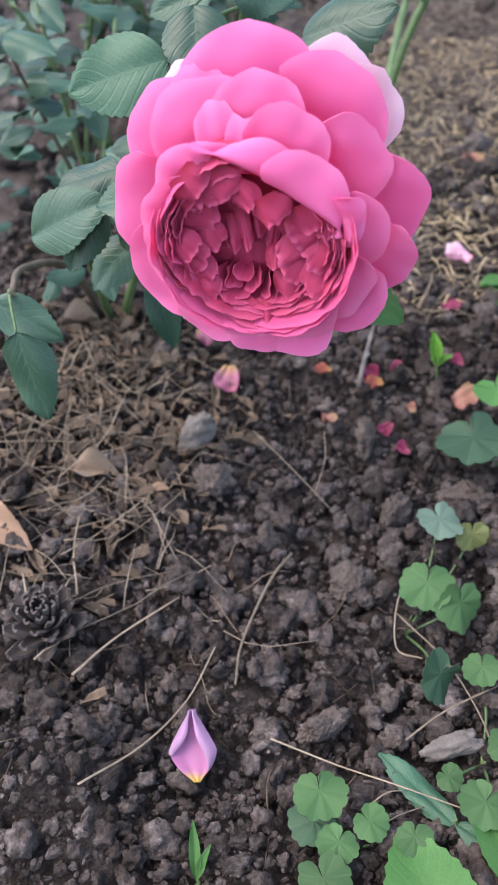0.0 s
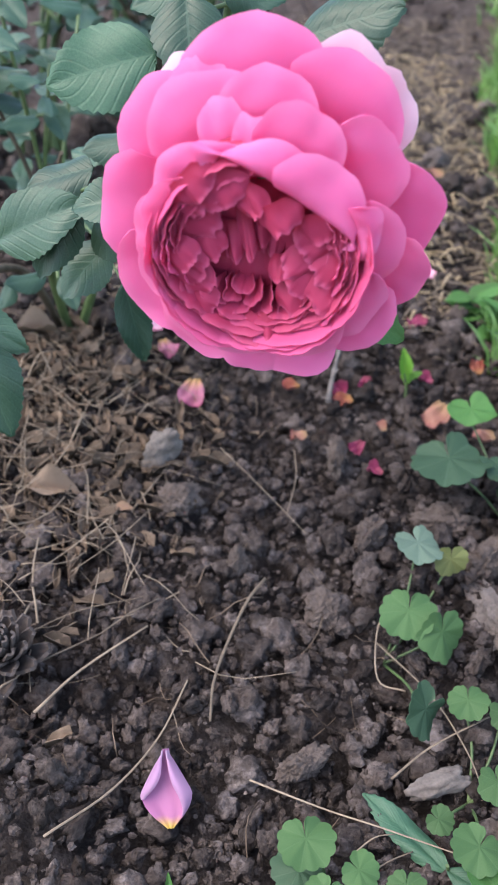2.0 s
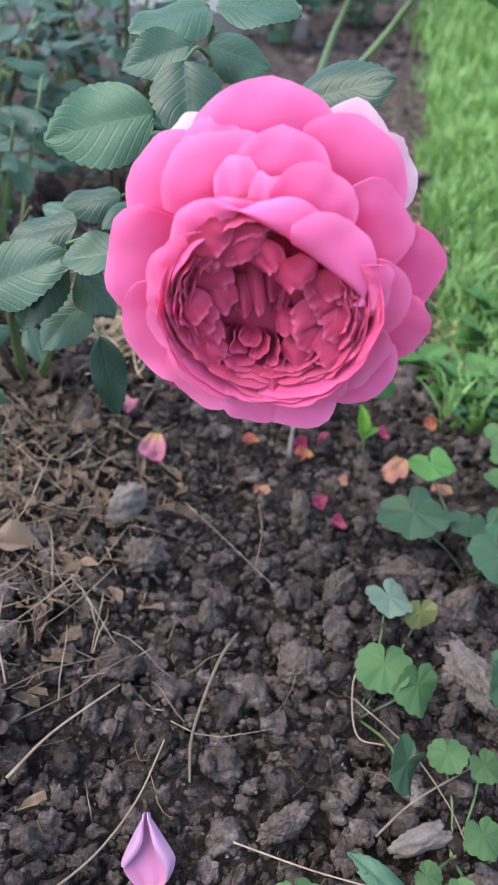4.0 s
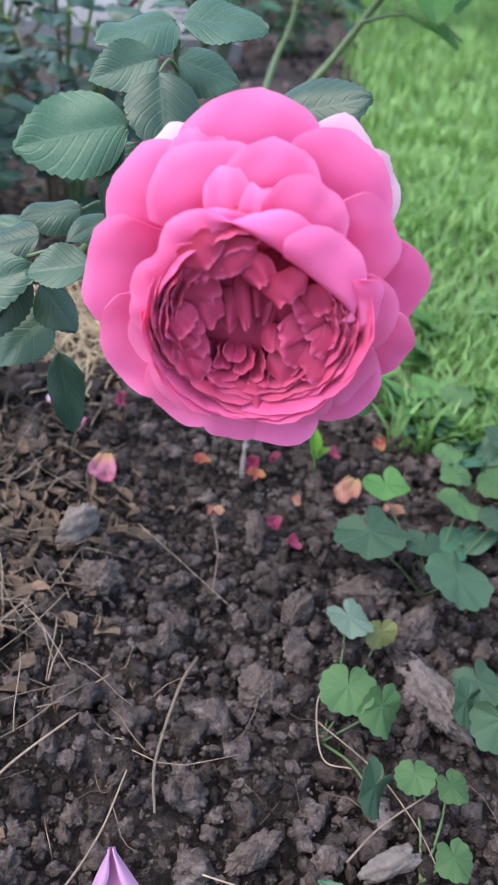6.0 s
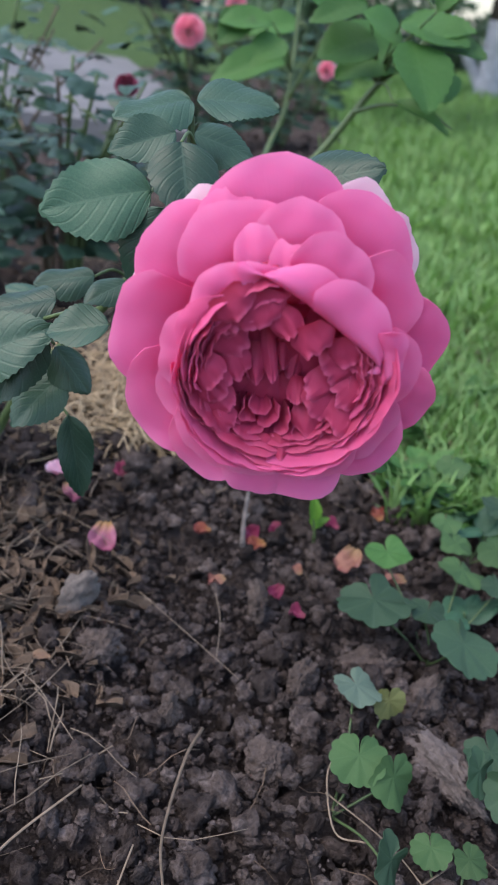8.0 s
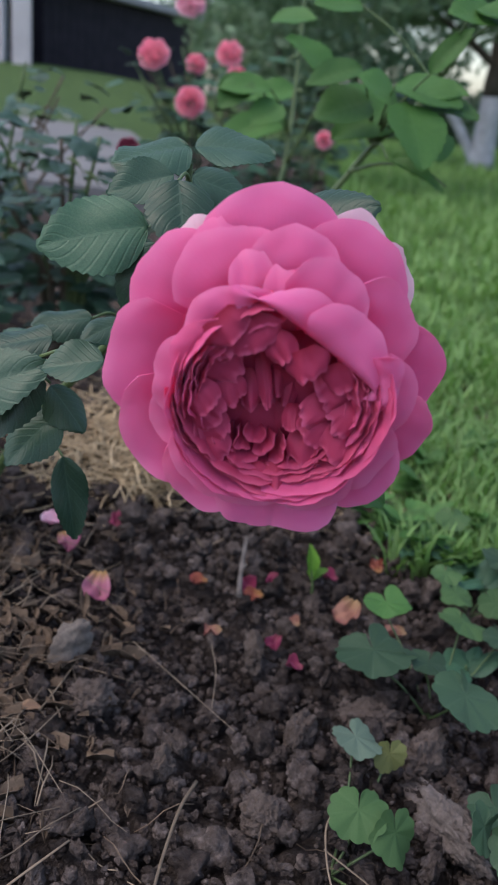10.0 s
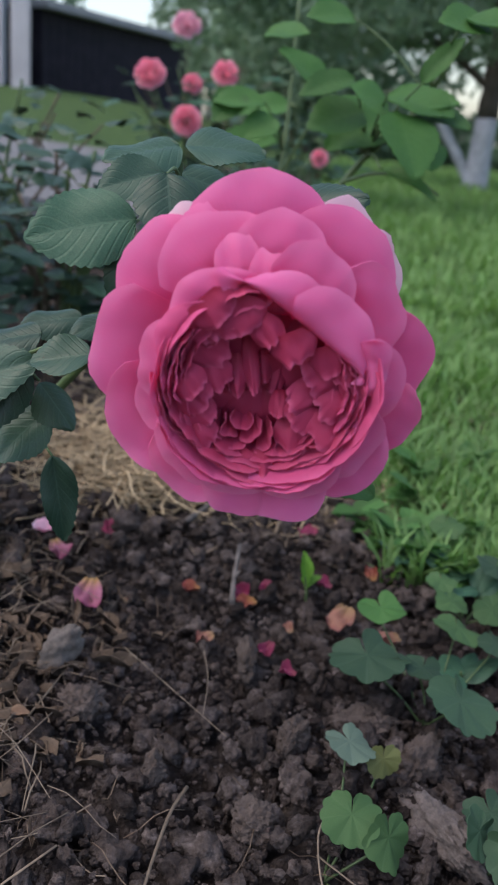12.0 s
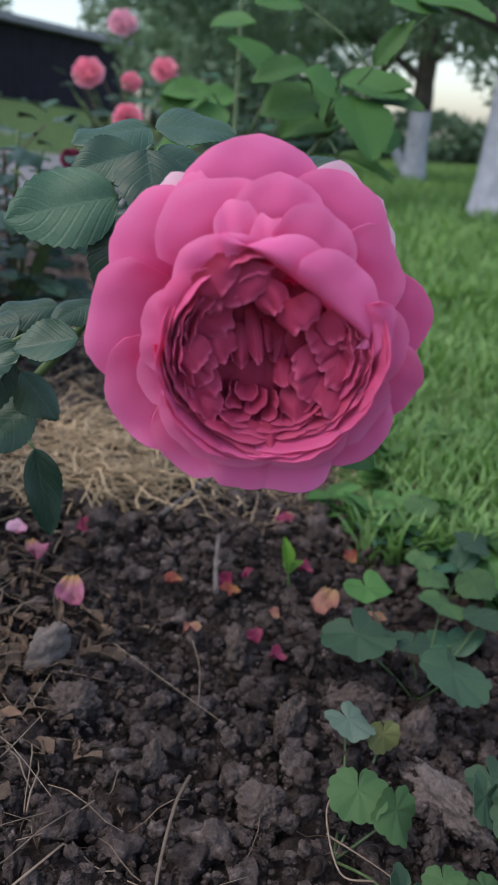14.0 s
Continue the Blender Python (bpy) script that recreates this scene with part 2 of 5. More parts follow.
def shell(bm, grid, thick=0.0003):
    """A thin sheet with two faces and closed edges from rows of points, with UVs."""
    R, C = len(grid), len(grid[0])
    uvl = bm.loops.layers.uv.verify()
    nrm = [[None] * C for _ in range(R)]
    for i in range(R):
        for j in range(C):
            a = grid[min(i + 1, R - 1)][j] - grid[max(i - 1, 0)][j]
            b = grid[i][min(j + 1, C - 1)] - grid[i][max(j - 1, 0)]
            nn = b.cross(a)
            nrm[i][j] = nn.normalized() if nn.length > 1e-12 else Vector((0, 0, 1))
    top = [[bm.verts.new(grid[i][j] + nrm[i][j] * thick / 2) for j in range(C)] for i in range(R)]
    bot = [[bm.verts.new(grid[i][j] - nrm[i][j] * thick / 2) for j in range(C)] for i in range(R)]

    def face(vs, ij, soft=True):
        f = bm.faces.new(vs)
        f.smooth = soft
        for lp, (i, j) in zip(f.loops, ij):
            lp[uvl].uv = (j / (C - 1), i / (R - 1))
    for i in range(R - 1):
        for j in range(C - 1):
            q = [(i, j), (i, j + 1), (i + 1, j + 1), (i + 1, j)]
            face([top[a][b] for a, b in q], q)
            face([bot[a][b] for a, b in reversed(q)], list(reversed(q)))
    rim = [(0, j) for j in range(C)] + [(i, C - 1) for i in range(1, R)] + [(R - 1, j) for j in range(C - 2, -1, -1)] + [(i, 0) for i in range(R - 2, 0, -1)]
    for k in range(len(rim)):
        a, b = rim[k], rim[(k + 1) % len(rim)]
        face([bot[a[0]][a[1]], bot[b[0]][b[1]], top[b[0]][b[1]], top[a[0]][a[1]]], [a, b, b, a], False)
        for side in (top, bot):
            bm.edges.get((side[a[0]][a[1]], side[b[0]][b[1]])).smooth = False
    return bm


def tube(bm, pts, radii, sides=7, flat=1.0):
    """A round (or flattened) tapered stem along points."""
    pts = [Vector(p) for p in pts]
    rings, side = [], None
    for k, p in enumerate(pts):
        d = (pts[min(k + 1, len(pts) - 1)] - pts[max(k - 1, 0)]).normalized()
        if side is None:
            side = d.cross(Vector((0.3, 0.2, 1))).normalized()
        side = (side - d * side.dot(d)).normalized()
        up = d.cross(side)
        r = radii[k] if isinstance(radii, (list, tuple)) else radii
        rings.append([bm.verts.new(p + (side * math.cos(a) + up * math.sin(a) * flat) * r) for a in [2 * math.pi * i / sides for i in range(sides)]])
    for a, b in zip(rings, rings[1:]):
        for i in range(sides):
            bm.faces.new((a[i], a[(i + 1) % sides], b[(i + 1) % sides], b[i])).smooth = True
    bm.faces.new(list(reversed(rings[0])))
    bm.faces.new(rings[-1])
    return bm


def smooth_line(pts, steps=6):
    """Catmull-Rom through points."""
    pts = [Vector(p) for p in pts]
    ext = [2 * pts[0] - pts[1], *pts, 2 * pts[-1] - pts[-2]]
    out = []
    for k in range(1, len(ext) - 2):
        a, b, c, d = ext[k - 1:k + 3]
        for i in range(steps):
            t = i / steps
            out.append(0.5 * (2 * b + (c - a) * t + (2 * a - 5 * b + 4 * c - d) * t * t + (3 * b - a - 3 * c + d) * t ** 3))
    return out + [pts[-1]]


def stem(name, pts, r0, r1, mat, parent, label="", sides=7, thorns=0):
    line = smooth_line(pts)
    n = len(line)
    bm = tube(bmesh.new(), line, [r0 + (r1 - r0) * i / (n - 1) + 0.06 * r0 * math.sin(i * 2.3) for i in range(n)], sides)
    rng = random.Random(len(line) * 7 + thorns)
    for _ in range(thorns):
        k = rng.randrange(1, n - 1)
        d = (line[k + 1] - line[k]).normalized()
        s = d.cross(Vector((rng.uniform(-1, 1), rng.uniform(-1, 1), rng.uniform(-1, 1)))).normalized()
        tube(bm, [line[k], line[k] + s * r0 * 2.2 - d * r0 * 0.4, line[k] + s * r0 * 3.8 - d * r0 * 1.4], [r0 * 0.8, r0 * 0.35, r0 * 0.05], 5)
    return part(name, bm, mat, parent, label)


def leaf_mesh(name, mat, seed, teeth=11, fold=0.18, droop=0.25, widest=0.42, wave=0.02, point=1.0, arch=0.0, fine=1):
    """A serrated leaf blade one unit long and one wide: stalk end at the origin, tip along +y, upper face +z."""
    rng = random.Random(seed)
    rows, cols = teeth * 2 * (1 + fine), 7 + 6 * fine
    ph = rng.uniform(0, 6)
    grid = []
    for i in range(rows + 1):
        s = i / rows
        q = s ** (math.log(0.5) / math.log(widest))
        prof = (math.sin(math.pi * q) ** 0.72) * (1 - 0.12 * point * s)
        tooth = 0.034 * (1 - ((i + 1) % 4) / 2.2 if fine else (1 if i % 2 else -0.4)) * (0.2 < s + 0.15) * (s < 0.99)
        row = []
        for j in range(cols):
            t = 2 * j / (cols - 1) - 1
            hw = 0.5 * max(prof, 0.012)
            if abs(t) == 1:
                hw += 0.5 * tooth * (prof > 0.1)
            x = hw * t
            z = fold * abs(x) * 1.6 - droop * (s ** 2) * 0.55 + wave * math.sin(9 * s + ph + 2.0 * t) * abs(t)
            z += 0.010 * math.sin(46 * (s - 0.35 * abs(t))) * (1 - abs(t) ** 4) * prof - arch * x * x
            y = s + (0.014 * (1 - ((i + 1) % 4) / 3 if fine else i % 2) if abs(t) == 1 else 0)
            row.append(Vector((x, y, z)))
        grid.append(row)
    bm = shell(bmesh.new(), grid, 0.010)
    me = bpy.data.meshes.new(name)
    bm.to_mesh(me)
    bm.free()
    me.materials.append(mat)
    return me


def round_leaf_mesh(name, mat, seed, lobes=13, cup=0.22, tilt_wave=0.14):
    """A kidney-shaped scalloped blade about two units across: stalk joint at the origin, tip along +y."""
    rng = random.Random(seed)
    rows, cols = 7, 64
    ph = rng.uniform(0, 6)
    grid = []
    for i in range(rows + 1):
        s = i / rows
        row = []
        for j in range(cols):
            a = radians(-175 + 350 * j / (cols - 1))
            sc = 0.10 * (abs(math.cos(a * lobes * 0.5)) ** 0.8 - 0.6) + 0.05 * math.sin(a * 2.3 + ph) + 0.03 * math.sin(a * 5 + 2 * ph)
            notch = 1 - 0.45 * max(0.0, (abs(math.degrees(a)) - 135) / 40) ** 2.5
            r = s * (0.96 + 0.10 * math.cos(a)) * (1 + sc * s ** 3) * notch
            z = cup * (s ** 2) * 0.35 + tilt_wave * math.sin(3 * a + ph) * s ** 2 + 0.045 * math.cos(a * 7.2) * s * (1 - s * 0.4) + 0.05 * math.sin(a * 2 + ph * 2) * s - 0.16 * abs(math.sin(a)) * s * s
            row.append(Vector((r * math.sin(a), r * math.cos(a), z)))
        grid.append(row)
    bm = shell(bmesh.new(), [[p for p in row] for row in grid], 0.02)
    me = bpy.data.meshes.new(name)
    bm.to_mesh(me)
    bm.free()
    me.materials.append(mat)
    return me


def frame_of(base, tip, normal, width, lift=1.0):
    """Matrix that lays a unit leaf from base to tip with its upper face towards normal."""
    base, tip = Vector(base), Vector(tip)
    y = tip - base
    ln = y.length
    y.normalize()
    x = y.cross(Vector(normal)).normalized()
    z = x.cross(y)
    m = Matrix((x * width, y * ln, z * ln * lift)).transposed().to_4x4()
    m.translation = base
    return m


# ---- ground ----
def smoothstep(a, b, x):
    t = min(max((x - a) / (b - a), 0.0), 1.0)
    return t * t * (3 - 2 * t)


def ground_base(x, y):
    """The lie of the land without its crumbs."""
    z = -0.010 - 0.055 * min(max(x, -0.25), 0.35)
    z += 0.026 * (1 - smoothstep(-0.17, -0.06, x)) * smoothstep(0.40, 0.52, y) * (1 - smoothstep(1.0, 1.8, y))
    z += 0.024 * math.exp(-((x + 0.118) / 0.045) ** 2 - ((y - 0.205) / 0.035) ** 2) - 0.012 * math.exp(-((x + 0.062) / 0.016) ** 2 - ((y - 0.232) / 0.02) ** 2)
    z += 0.55 * smoothstep(9, 24, y) * (1 - smoothstep(0, 6, x))
    return z


def edge_x(y):
    """Where the lawn begins, going away from the eye."""
    return 0.216 + 0.28 * max(y - 0.60, 0) + 0.015 * math.sin(9 * y) + 0.01 * math.sin(23 * y)


def on_lawn(x, y):
    return y > 0.55 and x > edge_x(y)


def ground_z(x, y):
    z = ground_base(x, y)
    d = math.hypot(x, y - 0.4)
    if d < 6:
        k = 0.25 if on_lawn(x, y) else 1.0
        z += k * 0.016 * noise.noise((x * 9, y * 9, 0.3)) * (1 - smoothstep(3, 6, d))
        z += k * 0.012 * noise.noise((x * 26, y * 26, 1.7))
        if d < 1.6:
            wx, wy = x + 0.004 * noise.noise((x * 60, y * 60, 7.0)), y + 0.004 * noise.noise((x * 60, y * 60, 3.0))
            f1 = noise.voronoi((wx * 50, wy * 50, 0.5))[0][0]
            f2 = noise.voronoi((wx * 150, wy * 150, 2.5))[0][0]
            z += k * (0.011 * (0.45 - f1) + 0.003 * (0.45 - f2)) + k * 0.0012 * noise.noise((x * 230, y * 230, 9.1))
    return z


def graded(lo, hi, step, reach, grow):
    a = list(np.arange(lo, hi + step / 2, step))
    s, left, right = step, [lo], [hi]
    while right[-1] < reach:
        s *= grow
        right.append(right[-1] + s)
        left.append(left[-1] - s)
    return sorted(set(left[1:] + a + right[1:]))


gx = graded(-0.26, 0.36, 0.0027, 260, 1.16)
gy = graded(0.10, 0.86, 0.0030, 260, 1.22)
def sheet_z(x, y):
    """The soil under the loose crumbs lies a little deeper than they do."""
    near = (1 - smoothstep(0.9, 1.3, y)) * (0.0 if on_lawn(x, y) else 1.0)
    return ground_z(x, y) - 0.0090 * near


gv = [(x, y, sheet_z(x, y)) for y in gy for x in gx]
W = len(gx)
gf = [(j * W + i, j * W + i + 1, (j + 1) * W + i + 1, (j + 1) * W + i) for j in range(len(gy) - 1) for i in range(W - 1)]
gm = bpy.data.meshes.new("ground")
gm.from_pydata(gv, [], gf)
gm.materials.append(SOIL)
gm.materials.append(TURF)
for p in gm.polygons:
    p.use_smooth = True
    c = p.center
    if on_lawn(c.x, c.y) or math.hypot(c.x, c.y) > 6.5 or c.y < -0.5:
        p.material_index = 1
ground = tagged(new("ground", gm), "brown crumbly garden soil running into lawn", "ground", kind="structure")


# crumbs of soil: a few lumpy shapes, scattered
def lump(seed, sub, rough):
    bm = bmesh.new()
    bmesh.ops.create_icosphere(bm, subdivisions=sub, radius=1)
    o = Vector((seed * 3.1, seed * 1.7, seed * 0.9))
    s = Vector((1.0, 0.75 + 0.25 * math.sin(seed), 0.82 + 0.12 * math.cos(seed * 2)))
    for v in bm.verts:
        d = v.co.normalized()
        f = noise.voronoi(d * 1.9 + o)[0][0]
        k = 1 + rough * noise.noise(d * 1.4 + o) + rough * 0.9 * (0.5 - f) + rough * 0.45 * noise.noise(d * 5 + o) + rough * 0.25 * noise.noise(d * 11 + o)
        v.co = Vector((d.x * s.x, d.y * s.y, d.z * s.z)) * k
    for f in bm.faces:
        f.smooth = True
    return bm


def arrays(bm):
    bm.verts.index_update()
    out = np.array([v.co for v in bm.verts]), np.array([[v.index for v in f.verts] for f in bm.faces])
    bm.free()
    return out


def scatter(name, shapes, places, mat, smooth=True):
    """Joins many scaled, turned copies of small shapes into one mesh. places: (x, y, z, size, turn)."""
    vs, fs, base = [], [], 0
    for k, (x, y, z, s, a) in enumerate(places):
        v, f = shapes[k % len(shapes)]
        c, d = math.cos(a), math.sin(a)
        vs.append(v @ (np.array([[c, d, 0], [-d, c, 0], [0, 0, 1]]) * s) + (x, y, z))
        fs.append(f + base)
        base += len(v)
    me = bpy.data.meshes.new(name)
    v, f = np.concatenate(vs), np.concatenate(fs)
    n = f.shape[1]
    me.vertices.add(len(v))
    me.vertices.foreach_set("co", v.ravel())
    me.loops.add(f.size)
    me.loops.foreach_set("vertex_index", f.ravel())
    me.polygons.add(len(f))
    me.polygons.foreach_set("loop_start", np.arange(0, f.size, n))
    me.polygons.foreach_set("use_smooth", np.full(len(f), smooth))
    me.update(calc_edges=True)
    me.validate()
    me.materials.append(mat)
    return me


rng = random.Random(5)
small_lumps = [arrays(lump(k, 2, 0.62)) for k in range(14)]
fine_lumps = [arrays(lump(80 + k, 3, 0.66)) for k in range(20)]
crumbs, coarse, grains = [], [], []
tiny_lumps = [arrays(lump(120 + k, 1, 0.5)) for k in range(10)]
# crumbs settle side by side: the coarse ones first, finer ones into the gaps, the finest over all
taken = collections.defaultdict(list)
CELL = 0.021
for n, (r0, r1, power), room, rise, into in ((7000, (0.0032, 0.0088, 1.9), 0.82, 0.74, coarse), (40000, (0.0015, 0.0036, 1.1), 0.82, 0.68, crumbs), (12000, (0.0006, 0.0015, 1.0), 0.0, 0.6, grains)):
    for _ in range(n):
        x, y = rng.uniform(-0.24, 0.30), 0.12 + 0.80 * rng.random() ** 1.25
        if on_lawn(x, y) and rng.random() < 0.9:
            continue
        s = (r0 + (r1 - r0) * rng.random() ** power) * (1 + 0.3 * (y > 0.6))
        ci, cj = int(x / CELL + 100), int(y / CELL)
        near = [q for di in (-1, 0, 1) for dj in (-1, 0, 1) for q in taken[ci + di, cj + dj]]
        if room and any((x - q[0]) ** 2 + (y - q[1]) ** 2 < (room * (s + q[2])) ** 2 for q in near):
            continue
        if room:
            taken[ci, cj].append((x, y, s))
        lift = 0.002 + 0.008 * rng.random() ** 1.5 if not room else 0.0050 * rng.random() ** 1.5
        into.append((x, y, ground_z(x, y) - 0.003 + s * rise + lift, s, rng.uniform(0, 6.28)))
for _ in range(2500):
    x, y = rng.uniform(-0.8, 1.2), rng.uniform(0.9, 4.5)
    if not on_lawn(x, y):
        s = rng.uniform(0.004, 0.016)
        crumbs.append((x, y, ground_z(x, y) + s * 0.3, s, rng.uniform(0, 6.28)))
tagged(new("coarse_soil_crumbs", scatter("coarse_soil_crumbs", fine_lumps, coarse, SOIL, True)), "coarse brown soil crumbs lying on the bed", "soil", kind="stuff")
tagged(new("soil_grains", scatter("soil_grains", tiny_lumps, grains, SOIL, False)), "fine brown soil grains strewn over the bed", "soil", kind="stuff")
tagged(new("soil_crumbs", scatter("soil_crumbs", small_lumps, crumbs, SOIL, False)), "loose brown soil crumbs lying on the bed", "soil", kind="stuff")


# ---- the rose ----
# Bloom frame: origin in the middle of the cup's mouth, w out of the cup, v up, u across.
MOUTH = Vector((-0.0077, 0.236, 0.2313))
BW = Vector((-0.1722, -0.9766, -0.1285))
BU = Vector((0.9848, -0.1736, 0.0))
BV = Vector((-0.0223, -0.1266, 0.9917))


def bloom_point(r, a, w):
    return MOUTH + BU * (r * math.cos(a)) + BV * (r * math.sin(a)) + BW * w


def bezier(p, t):
    u = 1 - t
    return tuple(u ** 3 * a + 3 * u * u * t * b + 3 * u * t * t * c + t ** 3 * d for a, b, c, d in zip(*p))


def petal(theta, r, w, half, seed, crest=0.010, belly=0.80, foot=-0.046, ruffle=0.0, lap=0.0016, notch=0.0, rows=13, cols=15, profile=None, wave=0.0009, cup=0.0012, chord=None):
    """One petal growing from the foot of the bloom to a rim at radius r, depth w, theta degrees round the cup."""
    rg = random.Random(seed)
    p = profile or [(0.004, foot), (belly * r * 1.02, foot + 0.006), (belly * r * 0.88, w + crest), (r, w)]
    ph, ph2 = rg.uniform(0, 6.28), rg.uniform(0, 6.28)
    th = radians(theta)
    grid = []
    for i in range(rows):
        s = i / (rows - 1)
        row = []
        for j in range(cols):
            t = 2 * j / (cols - 1) - 1
            se = s * (1 - 0.30 * abs(t) ** 2.6 - notch * math.exp(-(t * 5) ** 2) + 0.012 * math.sin(5 * t + ph))
            se *= 1 + s * s * (0.042 * noise.noise((2.4 * t + 7 * ph, ph2, 0.0)) + 0.016 * noise.noise((8 * t + 5 * ph2, ph, 3.0)))
            rr, ww = bezier(p, se)
            wide = math.sin(min(1.0, 0.32 + 0.75 * s) * math.pi / 2)
            a = th + radians(half) * t * wide
            rr += lap * t * s
            if chord is not None:
                rr += 0.018 * (1 / math.cos(min(1.1, abs(a - radians(chord)))) - 1) * (1 - s ** 3)
            ww += 0.8 * lap * t * s
            ww += ruffle * s ** 3 * (math.sin(4.5 * t + ph) + 0.6 * math.sin(9 * t + ph2)) - cup * s * t * t
            rr += ruffle * 0.7 * s ** 3 * math.sin(6 * t + ph2)
            ww += wave * s * s * math.sin(2.6 * t + ph) + 0.0011 * s * noise.noise((2.2 * t + 9 * ph, 3.5 * s, ph2))
            rr += 0.6 * wave * s ** 4 * math.sin(4.1 * t + ph2)
            row.append(bloom_point(rr, a, ww))
        grid.append(row)
    return shell(bmesh.new(), grid, 0.00022)


bush = thing("rose_bush", (-0.13, 0.60, ground_base(-0.13, 0.6)), "garden rose bush with one large full pink bloom and blue-green leaves", "rose bush")
bm = bmesh.new()
tube(bm, [bloom_point(0, 0, -0.072), bloom_point(0, 0, -0.064), bloom_point(0, 0, -0.054), bloom_point(0, 0, -0.044)], [0.0028, 0.0055, 0.0065, 0.003], 10)
bloom = part("bloom", bm, CANE, bush, "large many-petalled cup-shaped pink rose bloom")

# faded petals at the back: angle, radius, depth, half-width
BACK = [(36, 0.0490, -0.052, 22), (54, 0.0490, -0.055, 20), (166, 0.0470, -0.050, 14), (130, 0.0472, -0.052, 14)]
# broad outer petals that make the outline
OUTER = [(97, 0.0508, -0.047, 31), (50, 0.0480, -0.043, 31), (147, 0.0502, -0.044, 26), (120, 0.0462, -0.042, 15), (-177, 0.0532, -0.034, 26), (-148, 0.0520, -0.023, 26), (-122, 0.0498, -0.018, 20), (-98, 0.0488, -0.015, 18), (-78, 0.0498, -0.014, 21),
         (-48, 0.0506, -0.018, 22), (-24, 0.0516, -0.024, 20), (-3, 0.0514, -0.033, 27)]
# petals lying over them
SECOND = [(120, 0.0456, -0.031, 29), (87, 0.0430, -0.030, 25), (31, 0.0440, -0.028, 25), (68, 0.0388, -0.0215, 26), (-6, 0.0402, -0.017, 30), (-40, 0.0415, -0.013, 25), (-70, 0.0408, -0.011, 29), (-104, 0.0392, -0.010, 23), (-130, 0.0400, -0.011, 28), (-162, 0.0390, -0.014, 22), (172, 0.0372, -0.014, 27)]
# small ones between the folds at the top
THIRD = [(109, 0.0386, -0.0252, 14), (93, 0.0342, -0.0212, 14)]
for ring, (mat, foot, cup, petals) in enumerate(((PETAL_PALE, -0.064, 0.0003, BACK), (PETAL, -0.062, 0.0004, OUTER), (PETAL, -0.054, 0.0003, SECOND), (PETAL, -0.050, 0.0006, THIRD))):
    for k, (a, r, w, h) in enumerate(petals):
        steep = 0.0085 * (0.60 + 0.32 * math.sin(radians(a)))
        path = [(0.006, foot), (r - 0.0200, w + 1.7 * steep - 0.001 - 0.014 * max(0.0, -math.sin(radians(a)))), (r - 0.0090, w + 0.75 * steep), (r, w)]
        part("petal", petal(a, r, w, h, 100 * ring + k, ruffle=0.0002, lap=0.0016, profile=path, wave=0.0007, rows=17, cols=21, cup=cup), mat, bloom)

# petals that rise out of the cup and roll outwards over its edge: angle, half-width, foot, two shoulders, rim (radius and depth in mm)
ROLLED = [(84, 36, (19, -24), (16.5, -4.5), (22.5, -5.5), (31.0, -12.5)), (42, 38, (19, -24), (15.5, -2.0), (23.0, -4.0), (32.6, -12.5)), (14, 17, (25, -26), (25.0, -5.0), (30.0, -5.0), (35.0, -9.5)),
          (128, 28, (25, -28), (25.0, -8.5), (30.0, -6.5), (36.2, -11.0)), (150, 22, (24, -28), (24.0, -8.0), (28.5, -6.0), (34.0, -8.0))]
for k, (a, h, *path) in enumerate(ROLLED):
    part("petal", petal(a, 0.03, 0, h, 1400 + k, ruffle=0.0004, lap=0.0012, profile=[(p * 0.001, q * 0.001) for p, q in path], wave=0.0008, rows=21, cols=29, cup=0.0006, chord=57 if k < 2 else None), PETAL if k < 4 else PETAL_MID, bloom)


def inner_petal(foot, tip, width, seed, bulge=0.0022, ragged=0.0012, rows=15, cols=23):
    """A soft crumpled petal inside the cup, from its foot to a ragged rim; places in millimetres across, up and out."""
    rg = random.Random(seed)
    o = Vector((rg.uniform(0, 50), rg.uniform(0, 50), rg.uniform(0, 50)))
    a, b = (MOUTH + (BU * q[0] + BV * q[1] + BW * q[2]) * 0.001 for q in (foot, tip))
    d = b - a
    side = d.cross(BW).normalized()
    face = side.cross(d).normalized()
    wd = width * 0.0005
    grid = []
    for i in range(rows):
        s = i / (rows - 1)
        row = []
        for j in range(cols):
            t = 2 * j / (cols - 1) - 1
            hw = wd * (0.55 + 0.45 * math.sin(min(1, s * 1.3) * math.pi / 2)) * (1 - 0.22 * s ** 3)
            end = s * (1 - 0.22 * t * t) + ragged * 60 * s ** 3 * noise.noise(o + Vector((2.6 * t, 0, 0))) + ragged * 26 * s ** 3 * noise.noise(o + Vector((8 * t, 3, 0)))
            z = bulge * math.sin(math.pi * min(1, 0.15 + 0.9 * s)) * (1 - 0.7 * t * t) - 0.0022 * t * t * s
            z += 0.0020 * s * noise.noise(o + Vector((1.5 * t, 1.2 * s, 5))) + 0.0007 * s * noise.noise(o + Vector((4 * t, 1.5 * s, 9)))
            z += 0.0014 * max(0, s - 0.75) * 4 * noise.noise(o + Vector((3.5 * t, 0, 2)))
            row.append(a + d * end + side * hw * t + face * z)
        grid.append(row)
    return shell(bmesh.new(), grid, 0.00022)


